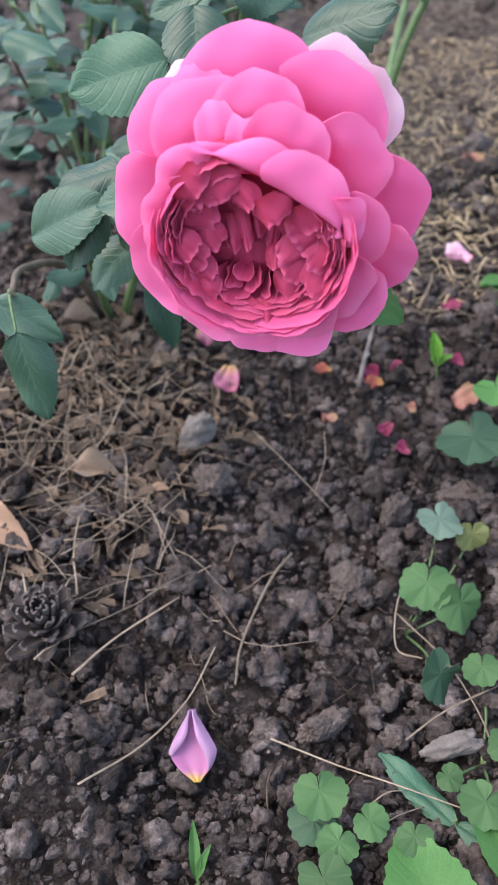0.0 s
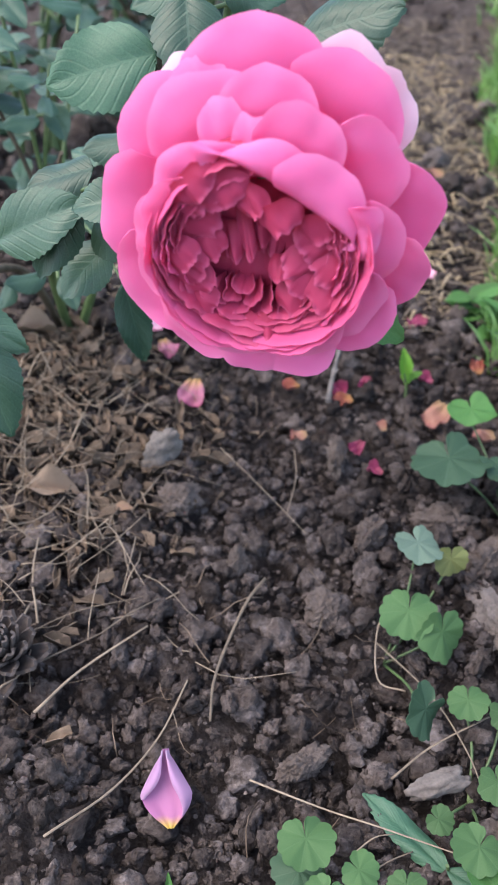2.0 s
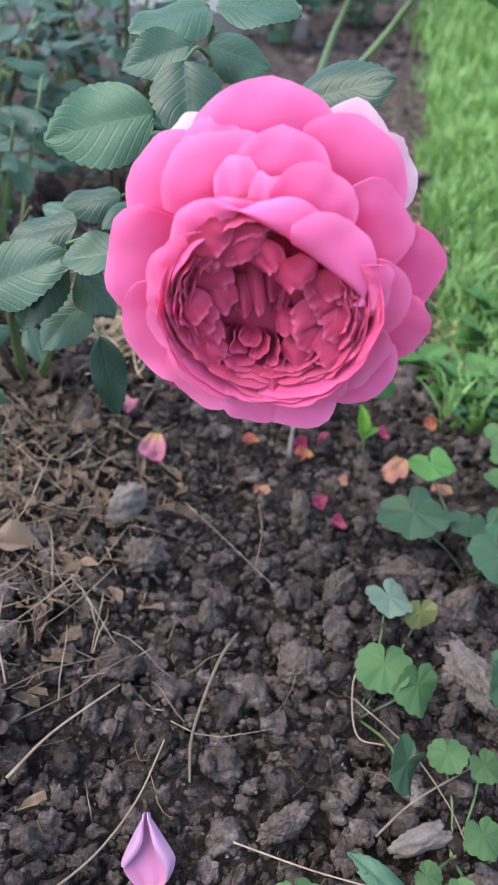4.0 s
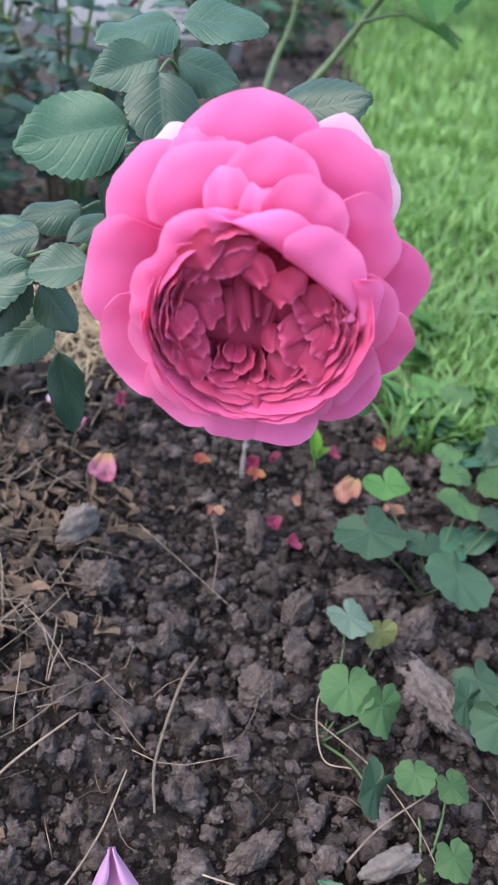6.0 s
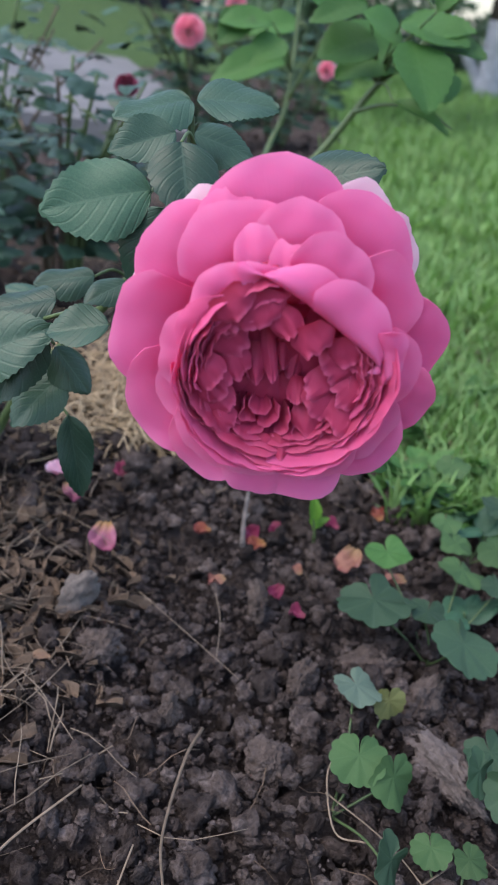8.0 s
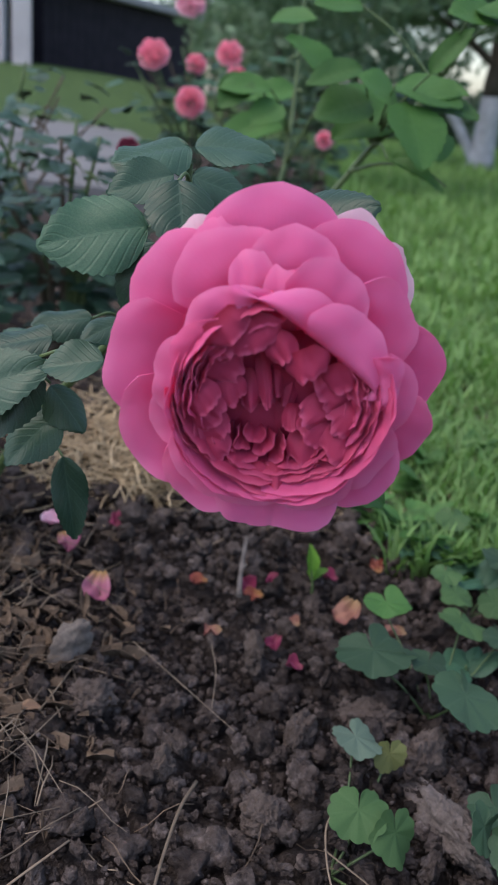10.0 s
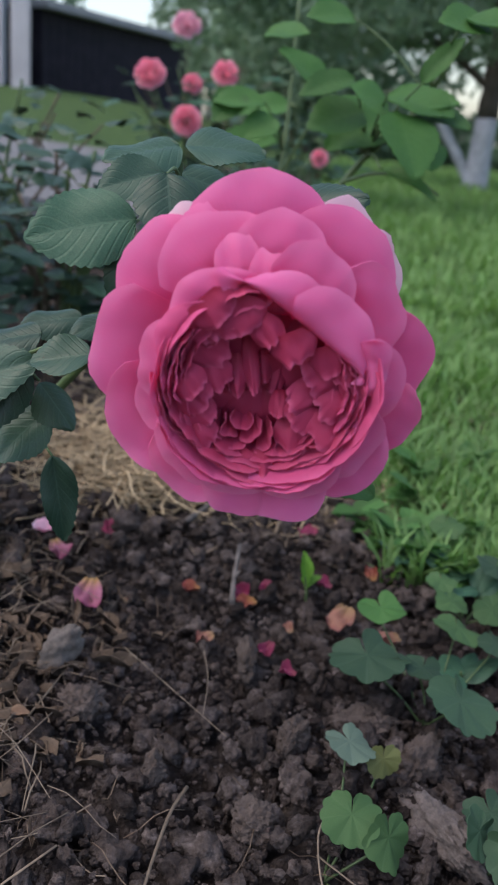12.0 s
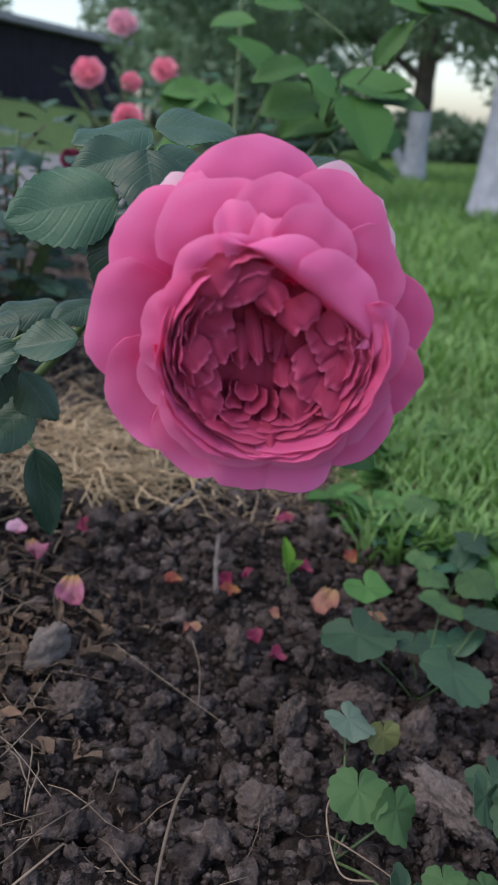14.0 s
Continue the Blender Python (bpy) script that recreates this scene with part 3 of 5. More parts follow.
def wall_petal(middle, radius, angle, half, depth, height, flare, seed, ragged=0.0010, rows=11, cols=27):
    """A petal standing in the cup, its rim bent round a middle (across, up); all in millimetres and degrees."""
    rg = random.Random(seed)
    o = Vector((rg.uniform(0, 50), rg.uniform(0, 50), rg.uniform(0, 50)))
    grid = []
    for i in range(rows):
        s = i / (rows - 1)
        row = []
        for j in range(cols):
            t = 2 * j / (cols - 1) - 1
            a = radians(angle + half * t * (0.7 + 0.3 * s))
            rr = radius + flare * s ** 3 - 1.2 * (1 - s) + 1.6 * s * noise.noise(o + Vector((1.5 * t, s, 0))) + 0.5 * s * s * noise.noise(o + Vector((4 * t, s, 4)))
            ww = depth - height * (1 - s) - 0.20 * height * abs(t) ** 2.6 * s + 1000 * ragged * s * noise.noise(o + Vector((3.0 * t, 0, 8))) + 350 * ragged * s * noise.noise(o + Vector((8 * t, 0, 6)))
            row.append(MOUTH + (BU * (middle[0] + rr * math.cos(a)) + BV * (middle[1] + rr * math.sin(a)) + BW * ww) * 0.001)
        grid.append(row)
    return shell(bmesh.new(), grid, 0.00022)


# the cup's own wall: many thin petals close together at the sides and below
WALL = [(31.8, -3.6, 7, 30), (30.2, -4.8, 6, 30), (28.2, -6.2, 7, 24), (26.0, -7.8, 6, 22), (24.0, -9.2, 5, 20)]
for ring, (r, w, n, h) in enumerate(WALL):
    for k in range(n):
        a = min(-8, -202 + 222 * (k + 0.5) / n + rng.uniform(-12, 12))
        left = max(0.0, -math.cos(radians(a)))
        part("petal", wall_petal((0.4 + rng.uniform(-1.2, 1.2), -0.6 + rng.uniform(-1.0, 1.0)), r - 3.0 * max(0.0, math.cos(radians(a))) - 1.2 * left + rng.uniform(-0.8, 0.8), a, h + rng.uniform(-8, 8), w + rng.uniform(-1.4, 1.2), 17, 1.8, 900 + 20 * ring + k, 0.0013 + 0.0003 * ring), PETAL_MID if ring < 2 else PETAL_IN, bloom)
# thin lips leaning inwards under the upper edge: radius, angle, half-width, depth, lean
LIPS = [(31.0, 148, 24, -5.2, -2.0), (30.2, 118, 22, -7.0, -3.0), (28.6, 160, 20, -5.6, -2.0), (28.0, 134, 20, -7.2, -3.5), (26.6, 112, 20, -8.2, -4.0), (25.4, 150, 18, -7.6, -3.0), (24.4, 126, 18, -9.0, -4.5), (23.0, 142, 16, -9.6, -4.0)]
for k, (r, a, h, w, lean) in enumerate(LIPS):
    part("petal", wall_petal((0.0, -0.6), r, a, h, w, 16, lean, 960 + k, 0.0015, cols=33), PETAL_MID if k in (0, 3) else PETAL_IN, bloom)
# ruffled edges hanging from the upper side: foot, tip (across, up, out), width
HANGING = [((-25.5, 14.0, -11.0), (-13.0, 3.0, -12.0), 20), ((-24.5, 19.5, -10.0), (-14.5, 12.0, -9.0), 15), ((-12.5, 22.5, -9.0), (-7.5, 13.5, -8.0), 18), ((-20.5, 23.0, -8.0), (-14.0, 17.0, -6.5), 17), ((4.0, 15.5, -8.0), (8.5, 7.0, -7.0), 14), ((-4.5, 18.5, -10.0), (1.0, 11.0, -8.0), 10),
           ((14.5, 11.5, -10.0), (18.5, 2.5, -9.0), 11), ((20.5, 9.0, -11.5), (22.5, 0.5, -9.0), 9), ((23.5, 5.0, -11.0), (25.5, -3.5, -8.0), 9)]
# narrow ones in the dark hollow
STRAPS = [((-6.5, 10.0, -20.0), (-3.0, -6.0, -12.0), 5), ((-2.0, 6.0, -23.0), (0.0, -4.0, -16.0), 5), ((-10.0, 4.0, -18.0), (-7.5, -8.0, -14.0), 7), ((5.0, 4.0, -24.0), (3.0, -8.0, -18.0), 7)]
# loose ruffles at either side
RUFFLES = [((21.0, 5.0, -15.0), (12.0, -2.0, -9.5), 17), ((17.0, -1.0, -15.0), (7.0, -8.0, -9.0), 11), ((24.0, -2.0, -14.0), (17.0, -10.0, -8.5), 16), ((16.0, -7.0, -15.0), (9.5, -15.0, -9.0), 15), ((23.0, -10.0, -13.0), (17.0, -19.0, -7.5), 17), ((10.0, -12.0, -16.0), (10.5, -22.5, -9.5), 14), ((5.0, -6.0, -17.0), (5.0, -12.0, -11.0), 7),
           ((-26.0, 1.0, -11.0), (-20.0, -5.0, -6.5), 13), ((-25.0, -5.0, -13.0), (-17.0, -10.0, -8.5), 14), ((-23.0, -10.0, -14.0), (-15.0, -15.5, -9.5), 13), ((-18.0, 3.0, -15.0), (-13.0, -5.0, -11.5), 13), ((-21.0, -17.0, -12.0), (-14.0, -21.5, -8.5), 12),
           ((-7.0, -25.0, -13.0), (-4.0, -31.5, -8.0), 12), ((1.0, -24.0, -13.0), (2.0, -30.5, -8.0), 11), ((9.0, -24.0, -13.0), (10.0, -29.5, -8.0), 12)]
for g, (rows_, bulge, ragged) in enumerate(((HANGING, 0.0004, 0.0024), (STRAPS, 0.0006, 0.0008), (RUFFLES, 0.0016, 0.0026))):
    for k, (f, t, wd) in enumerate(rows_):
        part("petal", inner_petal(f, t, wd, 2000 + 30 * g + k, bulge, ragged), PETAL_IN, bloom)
# slivers of petal standing edge on at the two sides
for k in range(16):
    right = k % 2
    a = rng.uniform(-34, 14) if right else rng.uniform(160, 214)
    r = rng.uniform(21.5, 27.0) if right else rng.uniform(23.5, 29.5)
    part("petal", wall_petal((rng.uniform(-2, 2), rng.uniform(-3, 1)), r, a, rng.uniform(12, 22), -5.0 - 0.30 * (29 - r) + rng.uniform(-1.0, 1.0), 16, rng.uniform(-1.5, 1.0), 2800 + k, 0.0012), PETAL_MID if k % 3 == 0 else PETAL_IN, bloom)
# a nest of small cups below the hollow: middle, radius, angle, half-width, depth
NEST = [((-5.5, -14.5), 2.0, -100, 110, -12.5), ((-6.5, -15.5), 4.0, -150, 60, -11.5), ((-5.0, -15.5), 4.2, -45, 55, -11.0), ((-7.5, -17.5), 5.0, -95, 50, -10.6), ((-6.0, -16.5), 6.6, -165, 40, -10.8), ((-3.5, -17.5), 6.2, -20, 45, -10.2),
        ((-8.5, -18.5), 7.6, -120, 42, -10.0), ((-2.5, -18.5), 8.0, -60, 40, -9.6), ((-7.5, -18.5), 9.6, -165, 32, -9.8), ((-4.5, -19.5), 10.4, -95, 38, -9.0), ((-7.5, -19.5), 11.5, -140, 28, -9.0), ((-1.5, -19.5), 11.0, -50, 30, -8.6)]
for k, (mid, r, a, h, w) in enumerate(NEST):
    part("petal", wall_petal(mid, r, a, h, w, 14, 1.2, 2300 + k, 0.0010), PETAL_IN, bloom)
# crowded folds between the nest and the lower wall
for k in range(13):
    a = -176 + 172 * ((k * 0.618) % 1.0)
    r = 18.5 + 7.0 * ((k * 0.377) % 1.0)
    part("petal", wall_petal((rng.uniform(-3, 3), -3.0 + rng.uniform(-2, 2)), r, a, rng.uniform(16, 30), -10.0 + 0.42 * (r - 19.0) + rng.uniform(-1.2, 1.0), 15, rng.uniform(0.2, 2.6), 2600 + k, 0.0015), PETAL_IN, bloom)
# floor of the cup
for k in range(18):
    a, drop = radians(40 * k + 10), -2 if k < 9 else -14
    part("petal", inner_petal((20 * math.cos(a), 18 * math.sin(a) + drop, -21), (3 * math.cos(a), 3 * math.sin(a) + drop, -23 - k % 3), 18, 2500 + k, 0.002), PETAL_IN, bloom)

# canes of the bush
neck = bloom_point(0, 0, -0.070)
stem("cane", [neck, (0.012, 0.34, 0.238), (0.022, 0.42, 0.225), (0.050, 0.58, 0.17), (0.080, 0.72, 0.08), (0.092, 0.79, 0.0), (0.093, 0.80, -0.03)], 0.0019, 0.0042, CANE, bush, sides=9, thorns=8)
stem("cane", [(-0.008, 0.437, 0.279), (-0.010, 0.440, 0.25), (-0.03, 0.48, 0.19), (-0.09, 0.56, 0.09), (-0.128, 0.60, 0.0)], 0.0016, 0.0036, CANE, bush, sides=9, thorns=6)
stem("cane", [(-0.075, 0.38, 0.20), (-0.10, 0.44, 0.17), (-0.125, 0.53, 0.10), (-0.133, 0.603, 0.0)], 0.0016, 0.0036, CANE, bush, sides=9, thorns=6)
stem("cane", [(-0.125, 0.36, 0.16), (-0.145, 0.45, 0.13), (-0.145, 0.55, 0.08), (-0.136, 0.605, 0.0)], 0.0016, 0.0036, BROWN_CANE, bush, "brown woody cane", sides=9, thorns=6)

ROSE_LEAVES = [leaf_mesh("leaf", LEAF, k, 11 + k % 3, 0.16, 0.14 + 0.14 * (k % 2), 0.40 + 0.03 * (k % 3), 0.03, arch=(1.0, 0.5, 1.3, 0.8, 0.2)[k]) for k in range(5)]
MID_LEAVES = [leaf_mesh("leaf", LEAF_MID, 20 + k, 12, 0.14, 0.18, 0.45, 0.03, arch=0.6) for k in range(2)]
SHRUB_LEAVES = [leaf_mesh("leaf", LEAF, 40 + k, 7, 0.16, 0.14 + 0.14 * (k % 2), 0.42, 0.03, arch=(0.8, 0.3, 1.1)[k], fine=0) for k in range(3)]
SHRUB_MID = [leaf_mesh("leaf", LEAF_MID, 50 + k, 7, 0.14, 0.18, 0.45, 0.03, arch=0.5, fine=0) for k in range(2)]
SEED_LEAVES = [leaf_mesh("leaf", LEAF_SEED, 60, 6, 0.30, 0.10, 0.40, fine=0)]
YOUNG_LEAVES = [leaf_mesh("leaf", LEAF_YOUNG, 30 + k, 9, 0.12, 0.2, 0.42, fine=0) for k in range(3)]
# stalk end, tip, upper face, width
LEAVES_TOP = [
        ((-0.009, 0.437, 0.286), (-0.044, 0.424, 0.280), (-0.10, -0.36, 0.93), 0.034, ROSE_LEAVES),
        ((-0.006, 0.437, 0.286), (0.031, 0.432, 0.290), (0.10, -0.46, 0.88), 0.034, ROSE_LEAVES),
        ((-0.036, 0.340, 0.263), (-0.075, 0.336, 0.256), (-0.1, -0.85, 0.55), 0.033, MID_LEAVES),
        ((-0.025, 0.348, 0.279), (-0.024, 0.324, 0.258), (0.0, -0.65, 0.75), 0.027, ROSE_LEAVES),
        ((-0.020, 0.400, 0.276), (-0.048, 0.396, 0.268), (0.0, -0.8, 0.6), 0.022, ROSE_LEAVES),
        ((-0.012, 0.400, 0.276), (0.014, 0.398, 0.269), (0.0, -0.8, 0.6), 0.022, ROSE_LEAVES),
]
LEAVES_MIDDLE = [
        ((-0.032, 0.335, 0.258), (-0.044, 0.333, 0.229), (-0.3, -0.85, 0.4), 0.022, ROSE_LEAVES),
        ((-0.051, 0.430, 0.205), (-0.079, 0.426, 0.203), (0.0, -0.55, 0.83), 0.022, ROSE_LEAVES),
        ((-0.040, 0.380, 0.217), (-0.058, 0.368, 0.213), (0.0, -0.5, 0.85), 0.016, ROSE_LEAVES),
        ((-0.050, 0.340, 0.212), (-0.074, 0.343, 0.208), (0.1, -0.6, 0.8), 0.020, ROSE_LEAVES),
        ((-0.069, 0.385, 0.208), (-0.099, 0.386, 0.202), (0.0, -0.45, 0.9), 0.024, ROSE_LEAVES),
        ((-0.109, 0.362, 0.187), (-0.073, 0.350, 0.208), (0.1, -0.75, 0.65), 0.030, ROSE_LEAVES),
        ((-0.070, 0.382, 0.187), (-0.055, 0.374, 0.169), (0.4, -0.8, 0.45), 0.020, ROSE_LEAVES),
        ((-0.067, 0.380, 0.175), (-0.089, 0.368, 0.157), (-0.3, -0.8, 0.5), 0.024, ROSE_LEAVES),
]
LEAVES_LOW = [
        ((-0.064, 0.402, 0.145), (-0.057, 0.396, 0.103), (0.3, -0.95, 0.2), 0.019, ROSE_LEAVES),
        ((-0.121, 0.342, 0.150), (-0.114, 0.330, 0.107), (-0.1, -0.95, 0.3), 0.026, ROSE_LEAVES),
        ((-0.136, 0.362, 0.156), (-0.104, 0.350, 0.141), (0.0, -0.8, 0.6), 0.022, ROSE_LEAVES),
        ((0.014, 0.342, 0.266), (0.046, 0.328, 0.279), (0.1, -0.75, 0.65), 0.030, ROSE_LEAVES),
        ((-0.078, 0.362, 0.205), (-0.094, 0.350, 0.175), (-0.2, -0.9, 0.4), 0.026, ROSE_LEAVES),
        ((0.014, 0.290, 0.196), (0.046, 0.276, 0.184), (0.1, -0.7, 0.7), 0.024, YOUNG_LEAVES)]
for k, (a, b, n, wd, pool) in enumerate(LEAVES_TOP + LEAVES_MIDDLE + LEAVES_LOW):
    part("leaf", pool[k % len(pool)], None, bush, m=frame_of(a, b, n, wd))
for a, b in (((-0.037, 0.340, 0.261), (-0.008, 0.430, 0.262)), ((-0.025, 0.348, 0.279), (-0.012, 0.40, 0.272)), ((-0.051, 0.430, 0.205), (-0.03, 0.48, 0.19)),
             ((-0.050, 0.340, 0.212), (-0.075, 0.38, 0.20)), ((-0.07, 0.385, 0.187), (-0.085, 0.40, 0.19)), ((-0.064, 0.402, 0.145), (-0.09, 0.45, 0.16)),
             ((-0.121, 0.342, 0.150), (-0.127, 0.365, 0.16)), ((0.014, 0.342, 0.266), (0.018, 0.37, 0.234)), ((0.014, 0.290, 0.196), (0.010, 0.33, 0.236)), ((-0.109, 0.362, 0.187), (-0.10, 0.44, 0.17))):
    a, b = Vector(a), Vector(b)
    stem("leaf_stalk", [a, (a + b) / 2 + Vector((0, 0, 0.004)), b], 0.0006, 0.0010, CANE, bush, sides=6)


# ---- soil clods, stones and dry litter on the bed ----
big_lumps = []
for k in range(8):
    b = lump(30 + k, 4, 0.58)
    for v in b.verts:
        v.co *= 0.008
    me = bpy.data.meshes.new("clod")
    b.to_mesh(me)
    b.free()
    me.materials.append(SOIL)
    for p in me.polygons:
        p.use_smooth = True
    big_lumps.append(me)
rng = random.Random(11)
for k in range(150):
    x, y = rng.uniform(-0.2, 0.24), rng.uniform(0.14, 0.62)
    if on_lawn(x, y):
        continue
    s = 0.62 + 0.68 * rng.random() ** 2.5
    ob = part("clod", big_lumps[k % 8], None, ground, m=pose(x, y, ground_z(x, y) + s * 0.005, rng.uniform(-30, 30), rng.uniform(-30, 30), rng.uniform(0, 360)) @ Matrix.Diagonal((s, s, s, 1)))


def stone(label, at, size, turn, seed, mat=STONE, name="stone", category="stone"):
    b = lump(seed, 4 if mat is STONE else 5, 0.36)
    if mat is not STONE:
        for v in b.verts:
            d = v.co.normalized() + Vector((seed, 0, seed))
            v.co *= 1 + 0.13 * (0.45 - noise.voronoi(d * 4.5)[0][0]) + 0.20 * (0.45 - noise.voronoi(d * 7)[0][0]) + 0.10 * noise.noise(d * 15)
    for v in b.verts:
        v.co = Vector((v.co.x * size[0], v.co.y * size[1], v.co.z * size[2] * (1.0 if mat is STONE else 1.3)))
    ob = part(name, b, mat, None, m=pose(at[0], at[1], ground_base(at[0], at[1]) + size[2] * (0.7 if mat is STONE else 0.85), *turn))
    return tagged(ob, label, category)


stone("pale grey upright stone lying in the soil", (-0.058, 0.444), (0.0100, 0.009, 0.0205), (12, 25, 20), 51)
stone("rounded brown-grey clod beside the pale stone", (-0.047, 0.405), (0.0125, 0.0105, 0.0105), (0, 0, 30), 52, HARD, "soil_clod", "soil clod")
stone("small upright brown clod in loose soil", (-0.015, 0.352), (0.006, 0.006, 0.010), (0, 10, 0), 57, HARD, "soil_clod", "soil clod")
stone("long grey slab of hardened soil among ivy", (0.118, 0.308), (0.0100, 0.036, 0.010), (-10, 0, 12), 53, SLAB, "soil_slab", "soil clod")
stone("knobbly brown soil lump beside the slab", (0.124, 0.350), (0.016, 0.017, 0.012), (0, 0, 40), 54, HARD, "soil_clod", "soil clod")
stone("flat grey flake of stone among ivy leaves", (0.068, 0.222), (0.0135, 0.0105, 0.006), (10, -6, 12), 55)
stone("large brown soil clod under an ivy leaf", (0.108, 0.385), (0.017, 0.013, 0.010), (0, 0, 10), 58, HARD, "soil_clod", "soil clod")
stone("broad crumbly brown soil clod on the bed", (0.030, 0.320), (0.011, 0.012, 0.008), (0, 0, 10), 59, HARD, "soil_clod", "soil clod")
stone("pitted brown soil clod on the bed", (0.062, 0.370), (0.013, 0.011, 0.012), (0, 0, 50), 60, HARD, "soil_clod", "soil clod")
stone("weathered brown soil clod behind fallen petals", (0.052, 0.440), (0.013, 0.011, 0.014), (0, 0, 80), 61, HARD, "soil_clod", "soil clod")
stone("low brown soil clod near the violet petal", (0.010, 0.232), (0.012, 0.010, 0.007), (0, 0, 25), 62, HARD, "soil_clod", "soil clod")


def straw_bit(bm, x, y, ln, ang, lift, r, rg, wander=0.5):
    a, pts, px_, py_ = ang, [], x, y
    n = 5
    for i in range(n):
        pts.append((px_, py_, ground_base(px_, py_) + lift + 0.003 * math.sin(i * 1.3 + x * 90)))
        px_ += ln / n * math.cos(a)
        py_ += ln / n * math.sin(a)
        a += rg.uniform(-wander, wander) * 0.4
    tube(bm, pts, [r * (1 - 0.5 * i / n) for i in range(n)], 4, 0.5)


def bits(name, n, region, mat, label, seed, ln, r, lift, category):
    rg = random.Random(seed)
    bm = bmesh.new()
    k = 0
    while k < n:
        x, y = region(rg)
        straw_bit(bm, x, y, rg.uniform(*ln), rg.uniform(0, 6.28), rg.uniform(*lift), rg.uniform(*r), rg)
        k += 1
    ob = part(name, bm, mat, None)
    return tagged(ob, label, category, kind="stuff")


bits("straw_litter", 280, lambda g: (g.gauss(-0.130, 0.045), g.gauss(0.45, 0.08)), STRAW, "thin dry straw strewn over the soil", 3, (0.025, 0.085), (0.00025, 0.0007), (0.004, 0.018), "straw")
bits("straw_mulch", 900, lambda g: (g.gauss(-0.012, 0.036), 0.655 + abs(g.gauss(0, 0.10))), STRAW_PALE, "heap of pale straw mulch behind the rose", 4, (0.03, 0.09), (0.0006, 0.0013), (0.004, 0.034), "straw")
bits("grass_litter", 2400, lambda g: (g.uniform(-0.1, 0.55), g.uniform(0.6, 1.8)), STRAW, "dry grass bits on the far soil", 5, (0.02, 0.08), (0.0005, 0.0013), (0.001, 0.012), "straw")
bits("pale_straw_litter", 1300, lambda g: (g.uniform(0.02, 0.36), g.uniform(0.62, 1.5)), STRAW_PALE, "pale chopped straw scattered on far soil", 15, (0.01, 0.04), (0.0006, 0.0014), (0.002, 0.014), "straw")
bits("lawn_thatch", 420, lambda g: (lambda y: (edge_x(y) + g.gauss(0.02, 0.035), y))(g.uniform(0.56, 1.05)), STRAW, "dry grass thatch along the lawn edge", 9, (0.015, 0.05), (0.0004, 0.0009), (0.003, 0.014), "dry grass")
bits("root_litter", 160, lambda g: (g.uniform(-0.2, 0.25), g.uniform(0.15, 0.6)), LITTER, "fine brown roots and stalks in the soil", 6, (0.01, 0.04), (0.0002, 0.0005), (0.002, 0.010), "plant litter")


def litter_flakes(n, region, seed):
    rg = random.Random(seed)
    bm = bmesh.new()
    for _ in range(n):
        x, y = region(rg)
        s, a = rg.uniform(0.0035, 0.0105), rg.uniform(0, 6.28)
        tl = [rg.uniform(-0.5, 0.5), rg.uniform(-0.5, 0.5)]
        grid = []
        for i in range(4):
            row = []
            for j in range(4):
                u, v = (i / 3 - 0.5) * s * 1.6, (j / 3 - 0.5) * s * (0.55 if i in (1, 2) else 0.25)
                row.append(Vector((x + u * math.cos(a) - v * math.sin(a), y + u * math.sin(a) + v * math.cos(a), ground_base(x, y) + 0.009 + tl[0] * u + tl[1] * v + 0.4 * s * math.sin(i + j * 1.7))))
            grid.append(row)
        shell(bm, grid, 0.0004)
    return tagged(part("leaf_litter", bm, LITTER, None), "brown dry leaf flakes strewn over the soil", "leaf litter", kind="stuff")


litter_flakes(520, lambda g: (g.gauss(-0.125, 0.045), g.gauss(0.47, 0.08)), 8)

# single straws: points on the ground
STRAWS = [
    [(0.0, 0.334), (-0.012, 0.313), (-0.027, 0.275), (-0.030, 0.248)],
    [(-0.092, 0.189), (-0.070, 0.215), (-0.053, 0.245), (-0.040, 0.269)],
    [(-0.106, 0.250), (-0.090, 0.278), (-0.060, 0.303)],
    [(-0.014, 0.219), (0.015, 0.207), (0.038, 0.196), (0.069, 0.184)],
    [(0.046, 0.219), (0.066, 0.233), (0.095, 0.246)],
    [(0.052, 0.292), (0.071, 0.259), (0.081, 0.230), (0.084, 0.210)],
    [(0.025, 0.187), (0.034, 0.192), (0.043, 0.195)],
    [(0.028, 0.177), (0.038, 0.183), (0.049, 0.188)],
]
THIN_STRAWS = [
    [(0.025, 0.441), (0.024, 0.418), (0.016, 0.386)],
    [(-0.021, 0.445), (0.0, 0.414), (0.025, 0.366)],
    [(-0.062, 0.390), (-0.082, 0.362), (-0.101, 0.338)],
    [(-0.143, 0.341), (-0.132, 0.330), (-0.121, 0.316)],
    [(-0.125, 0.295), (-0.095, 0.311), (-0.062, 0.323)],
    [(-0.178, 0.574), (-0.145, 0.560), (-0.110, 0.543)],
    [(-0.158, 0.707), (-0.140, 0.700), (-0.124, 0.681)],
    [(-0.187, 0.430), (-0.160, 0.434), (-0.131, 0.431)],
    [(-0.128, 0.335), (-0.110, 0.352), (-0.085, 0.378)],
]
